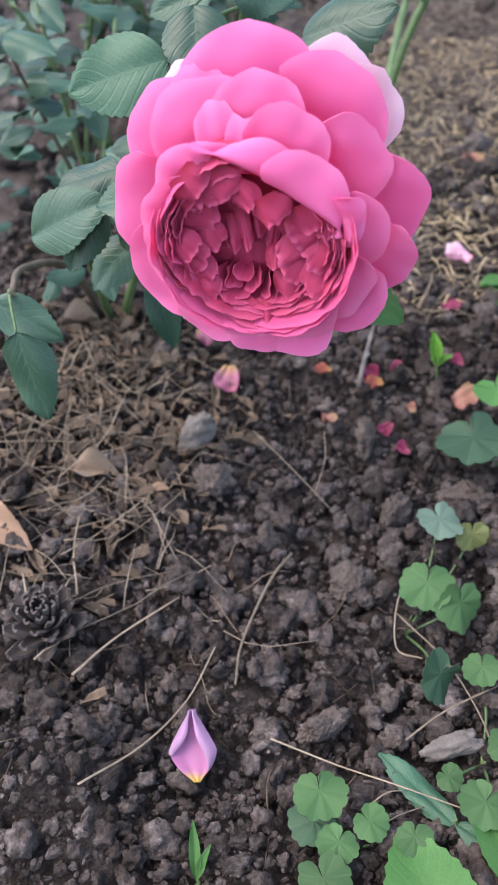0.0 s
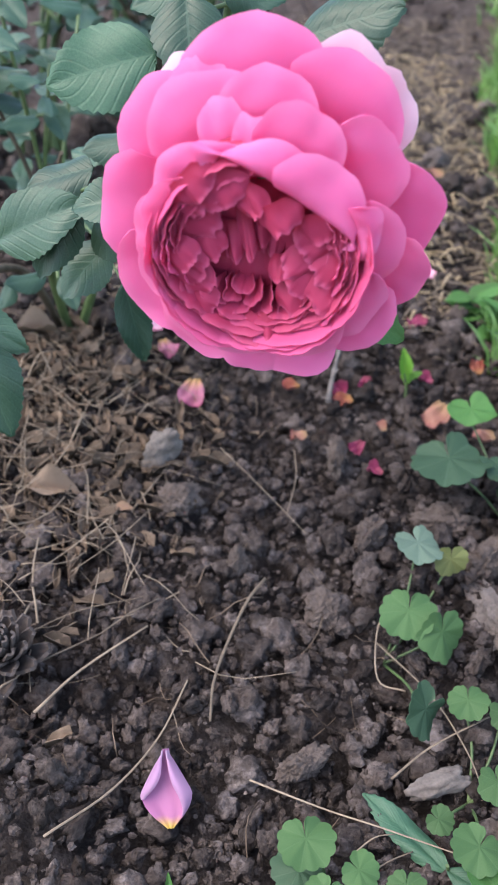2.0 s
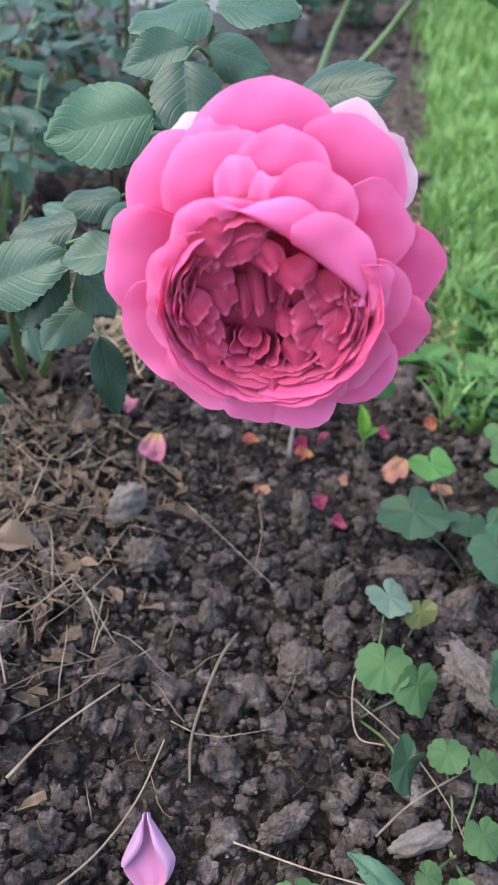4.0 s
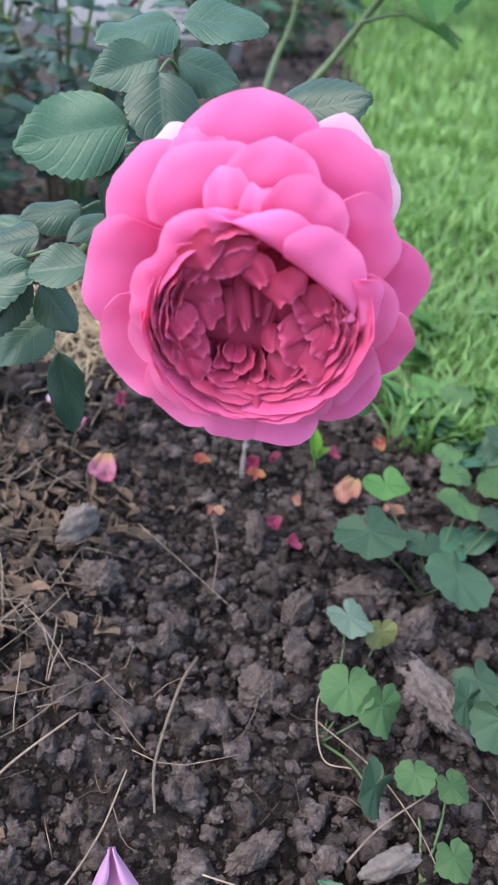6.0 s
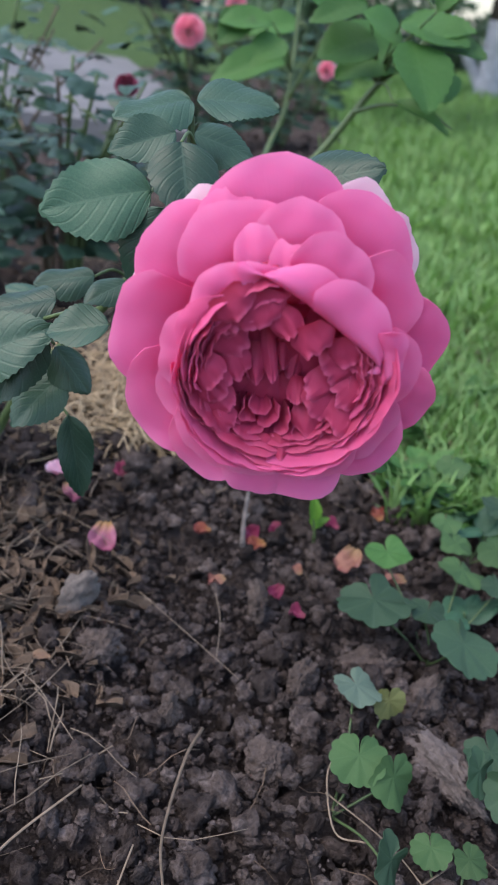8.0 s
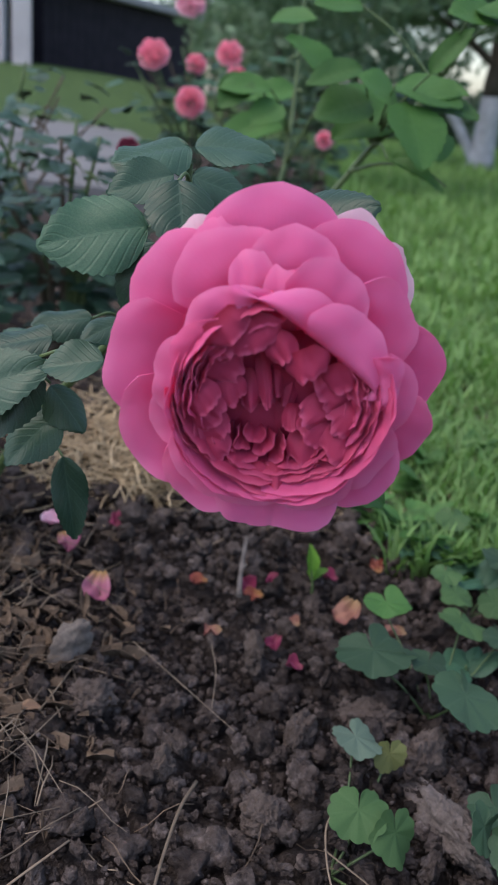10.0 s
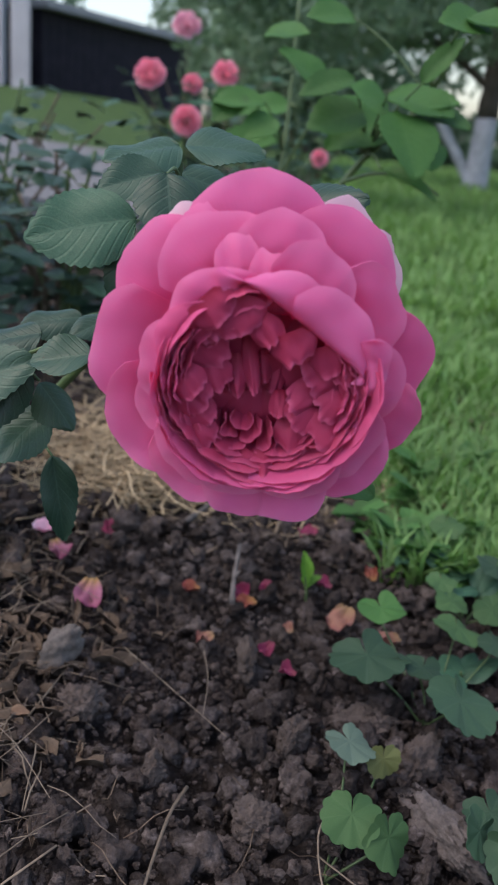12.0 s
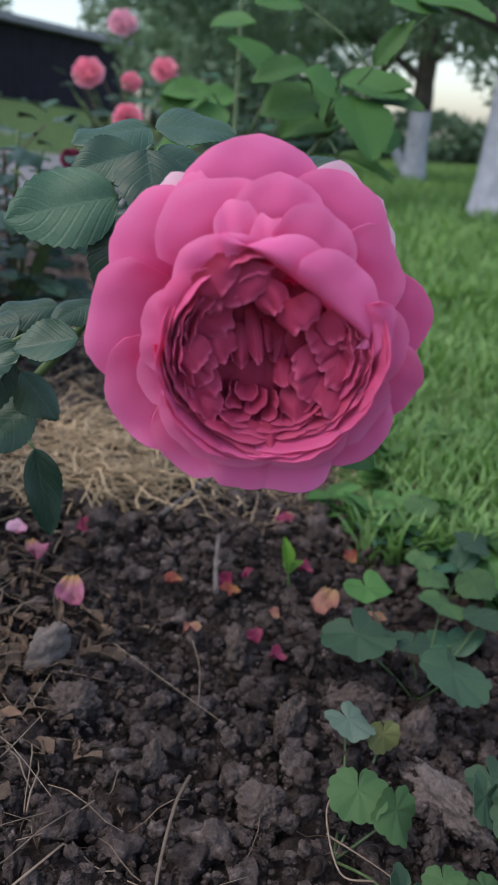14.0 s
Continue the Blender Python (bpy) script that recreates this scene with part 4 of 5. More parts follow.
for k, pts in enumerate(STRAWS + THIN_STRAWS):
    thick = (0.0009, 0.0006, 0.0008, 0.0006, 0.0006, 0.0006)[k] if k < 6 else 0.0004
    line = smooth_line([(x, y, ground_base(x, y) + 0.0160 + 0.002 * math.sin(2.1 * i + k)) for i, (x, y) in enumerate(pts)], 5)
    bm = tube(bmesh.new(), line, [thick * (1 - 0.35 * i / len(line)) for i in range(len(line))], 6, 0.55)
    tagged(part("straw_stalk", bm, STRAW, None), "pale dry straw stalk lying on soil", "straw", "straws on the bed")


def twig(pts, r, label):
    line = smooth_line(pts, 6)
    bm = tube(bmesh.new(), line, [r * (1 - 0.4 * i / len(line)) + 0.1 * r * math.sin(2 * i) for i in range(len(line))], 8)
    mid = line[len(line) // 2]
    tube(bm, [mid, mid + Vector((0.004, 0.002, 0.004))], [r * 0.6, r * 0.3], 6)
    return tagged(part("twig", bm, TWIG, None), label, "twig")


twig([(0.053, 0.496, 0.004), (0.060, 0.525, 0.006), (0.071, 0.562, 0.012)], 0.0020, "short grey dry twig lying on soil")
twig([(0.040, 0.623, 0.0), (0.075, 0.66, 0.004), (0.125, 0.71, 0.012)], 0.0022, "long grey dry twig lying on straw")


# ---- fallen petals and dead leaves ----
def curled(size, seed, curl=0.5, aspect=0.8, crumple=0.25):
    """A fallen petal, curled at its sides and crumpled, claw at -y."""
    rg = random.Random(seed)
    ph, ph2 = rg.uniform(0, 6), rg.uniform(0, 6)
    grid = []
    for i in range(9):
        s = i / 8
        row = []
        for j in range(11):
            t = 2 * j / 10 - 1
            hw = aspect * 0.5 * (0.34 + 0.66 * math.sin(math.pi * min(1.0, 0.62 * s + 0.02)) ** 0.7)
            end = s * (1 - 0.16 * t * t) + 0.10 * s * s * noise.noise((2.3 * t + 9 * ph, ph2, 0))
            z = curl * 0.5 * t * t * (0.3 + s) + curl * 0.5 * (s - 0.4) ** 2 + crumple * 0.26 * math.sin(5 * s + 3 * t + ph) * s + crumple * 0.34 * s * noise.noise((1.8 * t + ph * 7, 2.2 * s, ph2)) + crumple * 0.10 * math.sin(8 * t - 5 * s + ph2)
            row.append(Vector((hw * t * (1 - 0.2 * curl * t * t), end - 0.5, z)) * size)
        grid.append(row)
    return shell(bmesh.new(), grid, 0.0004)


PETALS_NEAR = [
        (-0.039, 0.512, 0.027, PETAL_FALLEN, 35, 170, "fallen pink petal with a yellow claw on soil"),
        (-0.019, 0.603, 0.020, PETAL_MAGENTA, 35, 20, "fallen magenta petal beside straw mulch"),
        (-0.058, 0.572, 0.020, PETAL_FALLEN, 30, 210, "crumpled pink and yellow petal on soil"),
        (-0.069, 0.602, 0.018, PETAL_PALE, 25, 80, "crumpled whitish petal on soil"),
        (0.030, 0.522, 0.015, PETAL_ORANGE, 20, 80, "dried orange-red petal on dark soil"),
        (0.064, 0.503, 0.018, PETAL_ORANGE, 20, 100, "dried orange petal lying by a twig"),
        (0.063, 0.516, 0.017, PETAL_MAGENTA, 45, 20, "magenta petal standing by a twig"),
        (0.084, 0.526, 0.013, PETAL_MAGENTA, 50, 160, "small magenta petal on soil"),
        (0.127, 0.486, 0.027, PETAL_PEACH, 30, 140, "curled peach petal lying by ivy"),
        (0.152, 0.462, 0.018, PETAL_PEACH, 25, 90, "peach petal under an ivy leaf"),
]
PETALS_FAR = [
        (0.030, 0.463, 0.014, PETAL_PEACH, 20, 100, "curled dry yellow petal on soil"),
        (0.067, 0.451, 0.014, PETAL_MAGENTA, 30, 140, "small dark pink petal on soil"),
        (0.074, 0.428, 0.013, PETAL_MAGENTA, 20, 60, "small dark pink petal curled on soil"),
        (0.128, 0.531, 0.014, PETAL_MAGENTA, 30, 60, "dark pink petal beside a seedling"),
        (0.170, 0.548, 0.015, PETAL_ORANGE, 30, 10, "dried orange petal near grass"),
        (0.221, 0.537, 0.017, PETAL_PEACH, 20, 70, "brownish dry petal under weeds"),
        (0.162, 0.705, 0.030, PETAL_PALE, 30, 60, "pale whitish pink petal on soil"),
        (0.226, 0.946, 0.030, PETAL_PEACH, 20, 100, "dried peach petal on far soil"),
        (0.140, 0.613, 0.020, PETAL_MAGENTA, 25, 130, "magenta petal on soil"),
        (0.086, 0.474, 0.010, PETAL_PEACH, 25, 30, "tiny peach petal scrap on soil")]
for k, (x, y, size, mat, tilt, turn, label) in enumerate(PETALS_NEAR + PETALS_FAR):
    z = ground_base(x, y) + 0.012
    tagged(part("fallen_petal", curled(size * 0.78, 60 + k, 0.40, 0.95, 0.62 if size > 0.025 else 0.80), mat, None, m=pose(x, y, z, tilt * math.cos(radians(turn)), 0, turn)), label, "petal", "fallen petals on the bed")

# the violet petal: a kite with its upper edges folded over, claw down towards the eye
def kite(s):
    """Half-width along the petal, from the claw to the tip."""
    return 0.0106 * max(0.12, math.sin(min(1.0, s / 0.46) * math.pi / 2) ** 0.8 if s < 0.46 else max(0.0, 1 - (s - 0.46) / 0.53) ** 0.85)


VIOLET = pose(-0.048, 0.218, 0.006, 38, -8, -3)
grid = [[Vector((kite(s) * t, 0.031 * s - 0.0155, 0.0030 * t * t * math.sin(math.pi * s) + 0.0006 * math.sin(7 * t + 5 * s))) for t in [k / 6 - 1 for k in range(13)]] for s in [k / 14 for k in range(15)]]
petal_lying = tagged(part("violet_petal", shell(bmesh.new(), grid, 0.0004), PETAL_VIOLET, None, m=VIOLET), "pointed violet petal with folded edges on soil", "petal")
for sgn, low, cover in ((-1, 0.40, 0.85), (1, 0.16, 0.62)):
    grid = []
    for k in range(13):
        s = low + (0.985 - low) * k / 12
        bow = math.sin(math.pi * min(1, (s - low) / (1 - low) * 0.75 + 0.05))
        row = [Vector((sgn * kite(s) * (1.02 - cover * bow * q), 0.031 * s - 0.0155, 0.0034 * math.sin(math.pi * s) + 0.0045 * bow * math.sin(q * 2.2) + 0.0005)) for q in [j / 7 for j in range(8)]]
        grid.append(row if sgn > 0 else row[::-1])
    part("folded_edge", shell(bmesh.new(), grid, 0.0004), LILAC, petal_lying, "pale lilac folded edge", m=VIOLET)

BROWNLEAF = mottled("brown dry leaf", [(0.3, (0.13, 0.09, 0.06)), (0.7, (0.30, 0.22, 0.16))], 90, 0.8, 0.2, 500, 0.4, 0.0005)
DRY_LEAF = leaf_mesh("dry_leaf", DEADLEAF, 77, 9, 0.25, 0.4, 0.5, 0.05)
DRY_LEAF2 = leaf_mesh("dry_leaf", BROWNLEAF, 78, 9, 0.6, 0.4, 0.5, 0.10)
for a, b, n, wd, me, label in (
        ((-0.178, 0.372, 0.020), (-0.150, 0.338, 0.020), (-0.2, -0.5, 0.8), 0.022, DRY_LEAF, "curled tan dry leaf lying on straw"),
        ((-0.162, 0.553, 0.034), (-0.132, 0.562, 0.034), (0.1, -0.3, 0.9), 0.017, DRY_LEAF2, "crumpled beige dry leaf on litter"),
        ((-0.135, 0.412, 0.010), (-0.105, 0.408, 0.010), (0, -0.4, 0.9), 0.018, DRY_LEAF2, "curled beige dry leaf on litter"),
        ((-0.085, 0.398, 0.004), (-0.073, 0.395, 0.006), (0, -0.3, 0.9), 0.006, DRY_LEAF, "tiny orange dry leaf on soil")):
    ob = new("dry_leaf", me)
    ob.matrix_basis = frame_of(a, b, n, wd)
    tagged(ob, label, "dry leaf")

# dark open cone
cone = thing("pine_cone", (-0.126, 0.288, 0.010), "small dark open cone lying on straw and soil", "cone")
part("core", tube(bmesh.new(), [(-0.126, 0.286, 0.0), (-0.126, 0.286, 0.012), (-0.126, 0.285, 0.022)], [0.004, 0.006, 0.002], 8), CONE, cone)
bm = bmesh.new()
grid = [[Vector((0.0028 * t * math.sin(math.pi * (0.2 + 0.65 * s)), 0.012 * s, 0.003 * s * s + 0.0012 * t * t)) for t in (-1, -0.5, 0, 0.5, 1)] for s in (0, 0.25, 0.5, 0.75, 1)]
shell(bm, grid, 0.0009)
scale_me = bpy.data.meshes.new("scale")
bm.to_mesh(scale_me)
bm.free()
scale_me.materials.append(CONE)
for k in range(34):
    s = k / 33
    a = k * 137.5
    m = Matrix.Translation((-0.126, 0.286, 0.006 + 0.014 * s)) @ pose(0, 0, 0, 18, 0, 0) @ pose(0, 0, 0, 0, 0, a) @ pose(0, 0.002, 0, 10 + 62 * s, 0, 0)
    part("scale", scale_me, None, cone, m=m @ Matrix.Scale(1.9 - 0.8 * s, 4))


# ---- ground ivy and weeds ----
IVY_SET = {"g": [round_leaf_mesh("leaf", IVY, k) for k in range(3)], "d": [round_leaf_mesh("leaf", IVY_DARK, 5 + k, cup=0.35) for k in range(2)], "y": [round_leaf_mesh("leaf", IVY_GREY, 9, tilt_wave=0.12)], "b": [round_leaf_mesh("leaf", LEAF_YOUNG, 12, 5, cup=0.5)], "o": [round_leaf_mesh("leaf", IVY_OLIVE, 15)]}


def ivy(label, leaves, root):
    """leaves: (x, y, z, radius, tilt towards the eye, lean, turn, kind)."""
    e = thing("ground_ivy", (*root, ground_base(*root)), label, "ground ivy", "ground ivy along the bed")
    for k, (x, y, z, r, tl, ln, turn, kind) in enumerate(leaves):
        pool = IVY_SET[kind]
        part("leaf", pool[k % len(pool)], None, e, m=pose(x, y, z, tl, ln, 0) @ pose(0, 0, 0, 0, 0, turn) @ Matrix.Scale(r, 4))
        g = Vector((root[0], root[1], ground_base(*root)))
        p = Vector((x, y, z - 0.0005))
        stem("leaf_stalk", [p, p + Vector((0, 0.002, -0.006)), (p + g) / 2 + Vector((0.003, 0.003, -0.004)), g], 0.0005, 0.0008, CANE, e, sides=5)
    return e


ivy("low ground ivy with small round scalloped leaves", [(0.006, 0.186, 0.020, 0.0112, 12, 5, 190, "g"), (0.003, 0.180, 0.008, 0.0105, 5, -12, 120, "d"), (0.025, 0.176, 0.014, 0.0080, 8, 10, 230, "g"), (0.012, 0.168, 0.014, 0.0084, 14, 5, 150, "g"), (0.005, 0.154, 0.014, 0.0110, 10, -8, 200, "g"), (0.042, 0.170, 0.012, 0.0076, 15, 0, 170, "g")], (0.014, 0.176))
ivy("ground ivy with round green leaves on thin runners", [(0.072, 0.182, 0.014, 0.0105, 14, 8, 140, "g"), (0.087, 0.209, 0.012, 0.0088, 20, 5, 190, "g"), (0.060, 0.196, 0.010, 0.0062, 10, 0, 230, "g"), (0.085, 0.249, 0.012, 0.0092, 16, -8, 170, "g"), (0.100, 0.242, 0.011, 0.0082, 14, 6, 205, "g")], (0.080, 0.215))
ivy("ground ivy with a folded pair of pale green leaves", [(0.067, 0.296, 0.019, 0.0138, 30, -10, 160, "g"), (0.082, 0.287, 0.013, 0.0130, 46, 34, 200, "g"), (0.065, 0.245, 0.013, 0.0128, 40, 56, 170, "d"), (0.081, 0.342, 0.019, 0.0130, 8, 12, 200, "y"), (0.098, 0.336, 0.012, 0.0092, 62, 4, 180, "o")], (0.056, 0.290))
ivy("ground ivy with large dark blue-green leaves", [(0.112, 0.405, 0.024, 0.0225, 4, -4, 185, "d"), (0.152, 0.366, 0.020, 0.0215, 18, 22, 200, "d"), (0.143, 0.396, 0.020, 0.0150, 2, 16, 150, "d"), (0.186, 0.440, 0.016, 0.0165, 2, 16, 170, "g"), (0.135, 0.447, 0.028, 0.0150, 6, -6, 180, "b"), (0.205, 0.424, 0.014, 0.0140, 10, 10, 210, "d")], (0.148, 0.392))
ivy("ground ivy with tilted dark leaves by the slab", [(0.123, 0.283, 0.016, 0.0120, 44, 52, 180, "d"), (0.135, 0.269, 0.017, 0.0160, 40, -48, 160, "d"), (0.139, 0.300, 0.008, 0.0140, 10, 0, 190, "d")], (0.128, 0.284))
ivy("ground ivy creeping out of the lawn edge", [(0.206, 0.508, 0.010, 0.0110, 15, 0, 170, "g"), (0.201, 0.480, 0.010, 0.0130, 10, 12, 190, "g"), (0.224, 0.466, 0.012, 0.0160, 15, 0, 215, "g"), (0.245, 0.586, 0.014, 0.0140, 20, -10, 160, "g"), (0.255, 0.520, 0.012, 0.0160, 15, 15, 150, "d")], (0.226, 0.50))
# runner of the ivy
tagged(part("ivy_runner", tube(bmesh.new(), smooth_line([(0.064, 0.310, 0.010), (0.053, 0.296, 0.008), (0.048, 0.267, 0.006), (0.059, 0.258, 0.008)]), 0.00045, 6), STRAW, None), "thin curved ivy runner lying on soil", "runner")


def weed(label, at, leaves, seed, pool=YOUNG_LEAVES, name="weed", category="weed", height=0.02):
    """A low weed: leaves (length, width, direction, rise) round a short stem."""
    rg = random.Random(seed)
    g = Vector((*at, ground_base(*at)))
    e = thing(name, g, label, category)
    top = g + Vector((rg.uniform(-0.003, 0.003), rg.uniform(-0.003, 0.003), height))
    stem("stem", [g, (g + top) / 2 + Vector((0.001, 0, 0)), top], 0.0012, 0.0007, CANE, e, sides=6)
    for k, (ln, wd, d, rise) in enumerate(leaves):
        a, z = radians(d), radians(rise)
        v = Vector((math.cos(a) * math.cos(z), math.sin(a) * math.cos(z), math.sin(z))) * ln
        nn = Vector((-math.cos(a) * math.sin(z), -math.sin(a) * math.sin(z), math.cos(z)))
        p = g + (top - g) * rg.uniform(0.5, 1.0)
        part("leaf", pool[k % len(pool)], None, e, m=frame_of(p, p + v, nn, wd))
    return e


weed("tiny bright green two-leaved seedling in soil", (0.112, 0.520), [(0.021, 0.010, 100, 72), (0.015, 0.010, 15, 30), (0.010, 0.007, 60, 45)], 1, pool=SEED_LEAVES, name="seedling", category="seedling", height=0.023)
weed("broad bright green leaf of a low weed", (0.048, 0.128), [(0.046, 0.036, 105, 12), (0.030, 0.022, 20, 25)], 2, height=0.034)
weed("long folded green leaf beside ivy", (0.062, 0.180), [(0.044, 0.014, 128, 5), (0.030, 0.012, -40, 10)], 3, pool=MID_LEAVES, height=0.018)
weed("green pointed weed leaf by the bed edge", (0.086, 0.150), [(0.042, 0.022, 115, 12), (0.035, 0.02, 40, 20)], 4, height=0.028)
weed("narrow green shoot standing in the soil", (-0.046, 0.162), [(0.022, 0.005, 95, 30), (0.014, 0.004, 60, 40)], 5, name="shoot", category="seedling", height=0.004)
for k, (x, y) in enumerate(((0.246, 0.548), (0.232, 0.600), (0.286, 0.624), (0.262, 0.68), (0.318, 0.60), (0.29, 0.74), (0.33, 0.69), (0.25, 0.46), (0.36, 0.78), (0.30, 0.53))):
    rg = random.Random(70 + k)
    weed("leafy bright green weed in the lawn edge", (x, y), [(rg.uniform(0.022, 0.042), rg.uniform(0.012, 0.024), rg.uniform(0, 360), rg.uniform(10, 50)) for _ in range(6)], 80 + k, height=rg.uniform(0.012, 0.03))


for k in range(16):
    rg = random.Random(170 + k)
    x, y = 0.185 + 0.10 * ((k * 0.618) % 1), 0.42 + 0.24 * ((k * 0.377) % 1)
    weed("broad-leaved green weed at the bed's edge" if k % 2 else "low green weed growing between ivy leaves", (x, y), [(rg.uniform(0.018, 0.036), rg.uniform(0.013, 0.024), rg.uniform(0, 360), rg.uniform(5, 40)) for _ in range(4 + k % 3)], 180 + k, pool=YOUNG_LEAVES if k % 3 else MID_LEAVES, height=rg.uniform(0.010, 0.026))


# ---- lawn ----
def blades(n, region, size, seed):
    """Bent tapering grass blades as one mesh."""
    rg = np.random.RandomState(seed)
    vs, fs = [], []
    k = 0
    while k < n:
        x, y = region(rg)
        if not on_lawn(x + 0.02 * rg.randn(), y):
            continue
        patch = 0.65 + 0.5 * noise.noise((x * 5, y * 5, 2.2))
        ln = rg.uniform(*size) * max(patch, 0.35)
        a, bend = rg.uniform(0, 6.283), rg.uniform(0.15, 0.9)
        w = ln * 0.045 + 0.0006
        dx, dy = math.cos(a), math.sin(a)
        sx, sy = -dy * w, dx * w
        z0 = ground_base(x, y)
        b = len(vs)
        for s, ww in ((0, 1.0), (0.4, 0.9), (0.75, 0.6)):
            f = bend * ln * s * s
            px_, py_, pz = x + dx * f, y + dy * f, z0 + ln * s * (1 - 0.25 * bend * s)
            vs += [(px_ - sx * ww, py_ - sy * ww, pz), (px_ + sx * ww, py_ + sy * ww, pz)]
        f = bend * ln
        vs.append((x + dx * f, y + dy * f, z0 + ln * (1 - 0.25 * bend)))
        fs += [(b, b + 1, b + 3, b + 2), (b + 2, b + 3, b + 5, b + 4), (b + 4, b + 5, b + 6)]
        k += 1
    me = bpy.data.meshes.new("lawn")
    me.from_pydata(vs, [], fs)
    me.materials.append(GRASS)
    for p in me.polygons:
        p.use_smooth = True
    return me


def near_lawn(rg):
    y = 0.55 + 1.2 * rg.rand() ** 1.3
    return edge_x(y) - 0.02 + rg.rand() ** 1.4 * (0.25 + 0.5 * y), y


def far_lawn(rg):
    y = 1.5 + 8.5 * rg.rand() ** 1.7
    return edge_x(y) - 0.05 + rg.rand() * (0.6 + 0.62 * y), y


tagged(new("lawn_grass", blades(22000, near_lawn, (0.03, 0.075), 3)), "bright green uncut lawn grass beside the bed", "grass", kind="stuff")
tagged(new("far_lawn_grass", blades(34000, far_lawn, (0.05, 0.11), 4)), "bright green lawn grass under the trees", "grass", kind="stuff")


# ---- neighbouring rose bushes ----
def simple_bloom(parent, at, size, mat, face, seed, label=""):
    rg = random.Random(seed)
    at, w = Vector(at), Vector(face).normalized()
    u = w.cross(Vector((0, 0, 1))).normalized()
    v = u.cross(w)
    b = bmesh.new()
    bmesh.ops.create_icosphere(b, subdivisions=2, radius=size * 0.16)
    for q in b.verts:
        q.co = at - w * size * 0.25 + q.co
    head = part("bloom", b, CANE, parent, label)
    for ring, (n, r, d) in enumerate(((7, 0.52, -0.10), (7, 0.46, 0.02), (6, 0.36, 0.12), (5, 0.26, 0.16), (4, 0.16, 0.19), (3, 0.08, 0.21))):
        for k in range(n):
            a0 = 2 * math.pi * k / n + ring + rg.uniform(-0.2, 0.2)
            half = 6.4 / n
            grid = []
            for i in range(7):
                s = i / 6
                row = []
                for j in range(7):
                    t = 2 * j / 6 - 1
                    se = s * (1 - 0.18 * t * t)
                    rr = r * size * math.sin(se * math.pi / 2) ** 0.8
                    ww = size * (-0.28 + (0.28 + d) * se ** 1.5 - 0.10 * (ring == 0) * se ** 4 + 0.02 * math.sin(5 * t + k))
                    a = a0 + half * t * 0.62 * (1 - 0.25 * s)
                    row.append(at + u * rr * math.cos(a) + v * rr * math.sin(a) + w * ww)
                grid.append(row)
            part("petal", shell(bmesh.new(), grid, 0.0006), mat, head)
    return head


def shrub(name, label, base, spread, height, canes, leaves, leaf_size, pool, seed, blooms=(), lean=(0, 0)):
    """A rose shrub: arching canes from one base, leaves in threes along them, blooms on top."""
    rg = random.Random(seed)
    g = Vector((*base, ground_base(*base)))
    e = thing(name, g, label, "rose bush")
    lines = []
    for k in range(canes):
        a, d, h = rg.uniform(0, 6.28), spread * rg.uniform(0.3, 1.0), height * rg.uniform(0.6, 1.0)
        tip = g + Vector((d * math.cos(a) + lean[0], d * math.sin(a) + lean[1], h))
        line = [g + Vector((0.02 * math.cos(a), 0.02 * math.sin(a), -0.01)), g + Vector((0.35 * d * math.cos(a), 0.35 * d * math.sin(a), 0.5 * h)), tip]
        stem("cane", line, 0.0045, 0.0018, CANE if k % 3 else BROWN_CANE, e, sides=6, thorns=4)
        lines.append(smooth_line(line))
    for at, size, mat, face, lab in blooms:
        at = Vector(at)
        near = min(lines, key=lambda q: (q[len(q) // 2] - at).length)
        stem("cane", [near[len(near) // 3], (near[len(near) // 2] + at) / 2, at - Vector(face).normalized() * size * 0.3], 0.0035, 0.002, CANE, e, sides=6)
        simple_bloom(e, at, size, mat, face, seed + int(at.x * 1000), lab)
    for k in range(leaves):
        ln = rg.choice(lines)
        p = ln[rg.randrange(len(ln) // 4, len(ln))]
        a = rg.uniform(0, 6.28)
        v = Vector((math.cos(a), math.sin(a), rg.uniform(-0.3, 0.3))).normalized()
        p = p + v * leaf_size * rg.uniform(0.3, 1.6)
        s = leaf_size * rg.uniform(0.7, 1.2)
        part("leaf", pool[k % len(pool)], None, e, m=frame_of(p, p + v * s, (rg.uniform(-0.4, 0.4), rg.uniform(-0.6, 0.2), 1), s * 0.68))
    return e


DK = (-0.1, -0.9, 0.3)
shrub("rose_shrub", "dark-leaved rose bush with small crimson buds", (-0.055, 1.12), 0.15, 0.29, 10, 170, 0.042, SHRUB_LEAVES, 41,
      [((0.018, 1.12, 0.238), 0.028, PETAL_MAGENTA, DK, "small crimson rose bloom"), ((0.020, 1.10, 0.205), 0.012, CORAL, DK, "small pink rosebud")])
shrub("rose_shrub", "low dark-leaved rose bush on bare soil", (-0.20, 0.96), 0.15, 0.22, 6, 85, 0.043, SHRUB_LEAVES, 42)
shrub("rose_shrub", "thin grey-green rose bush beside the path", (-0.16, 1.55), 0.22, 0.33, 9, 90, 0.042, SHRUB_LEAVES, 46)
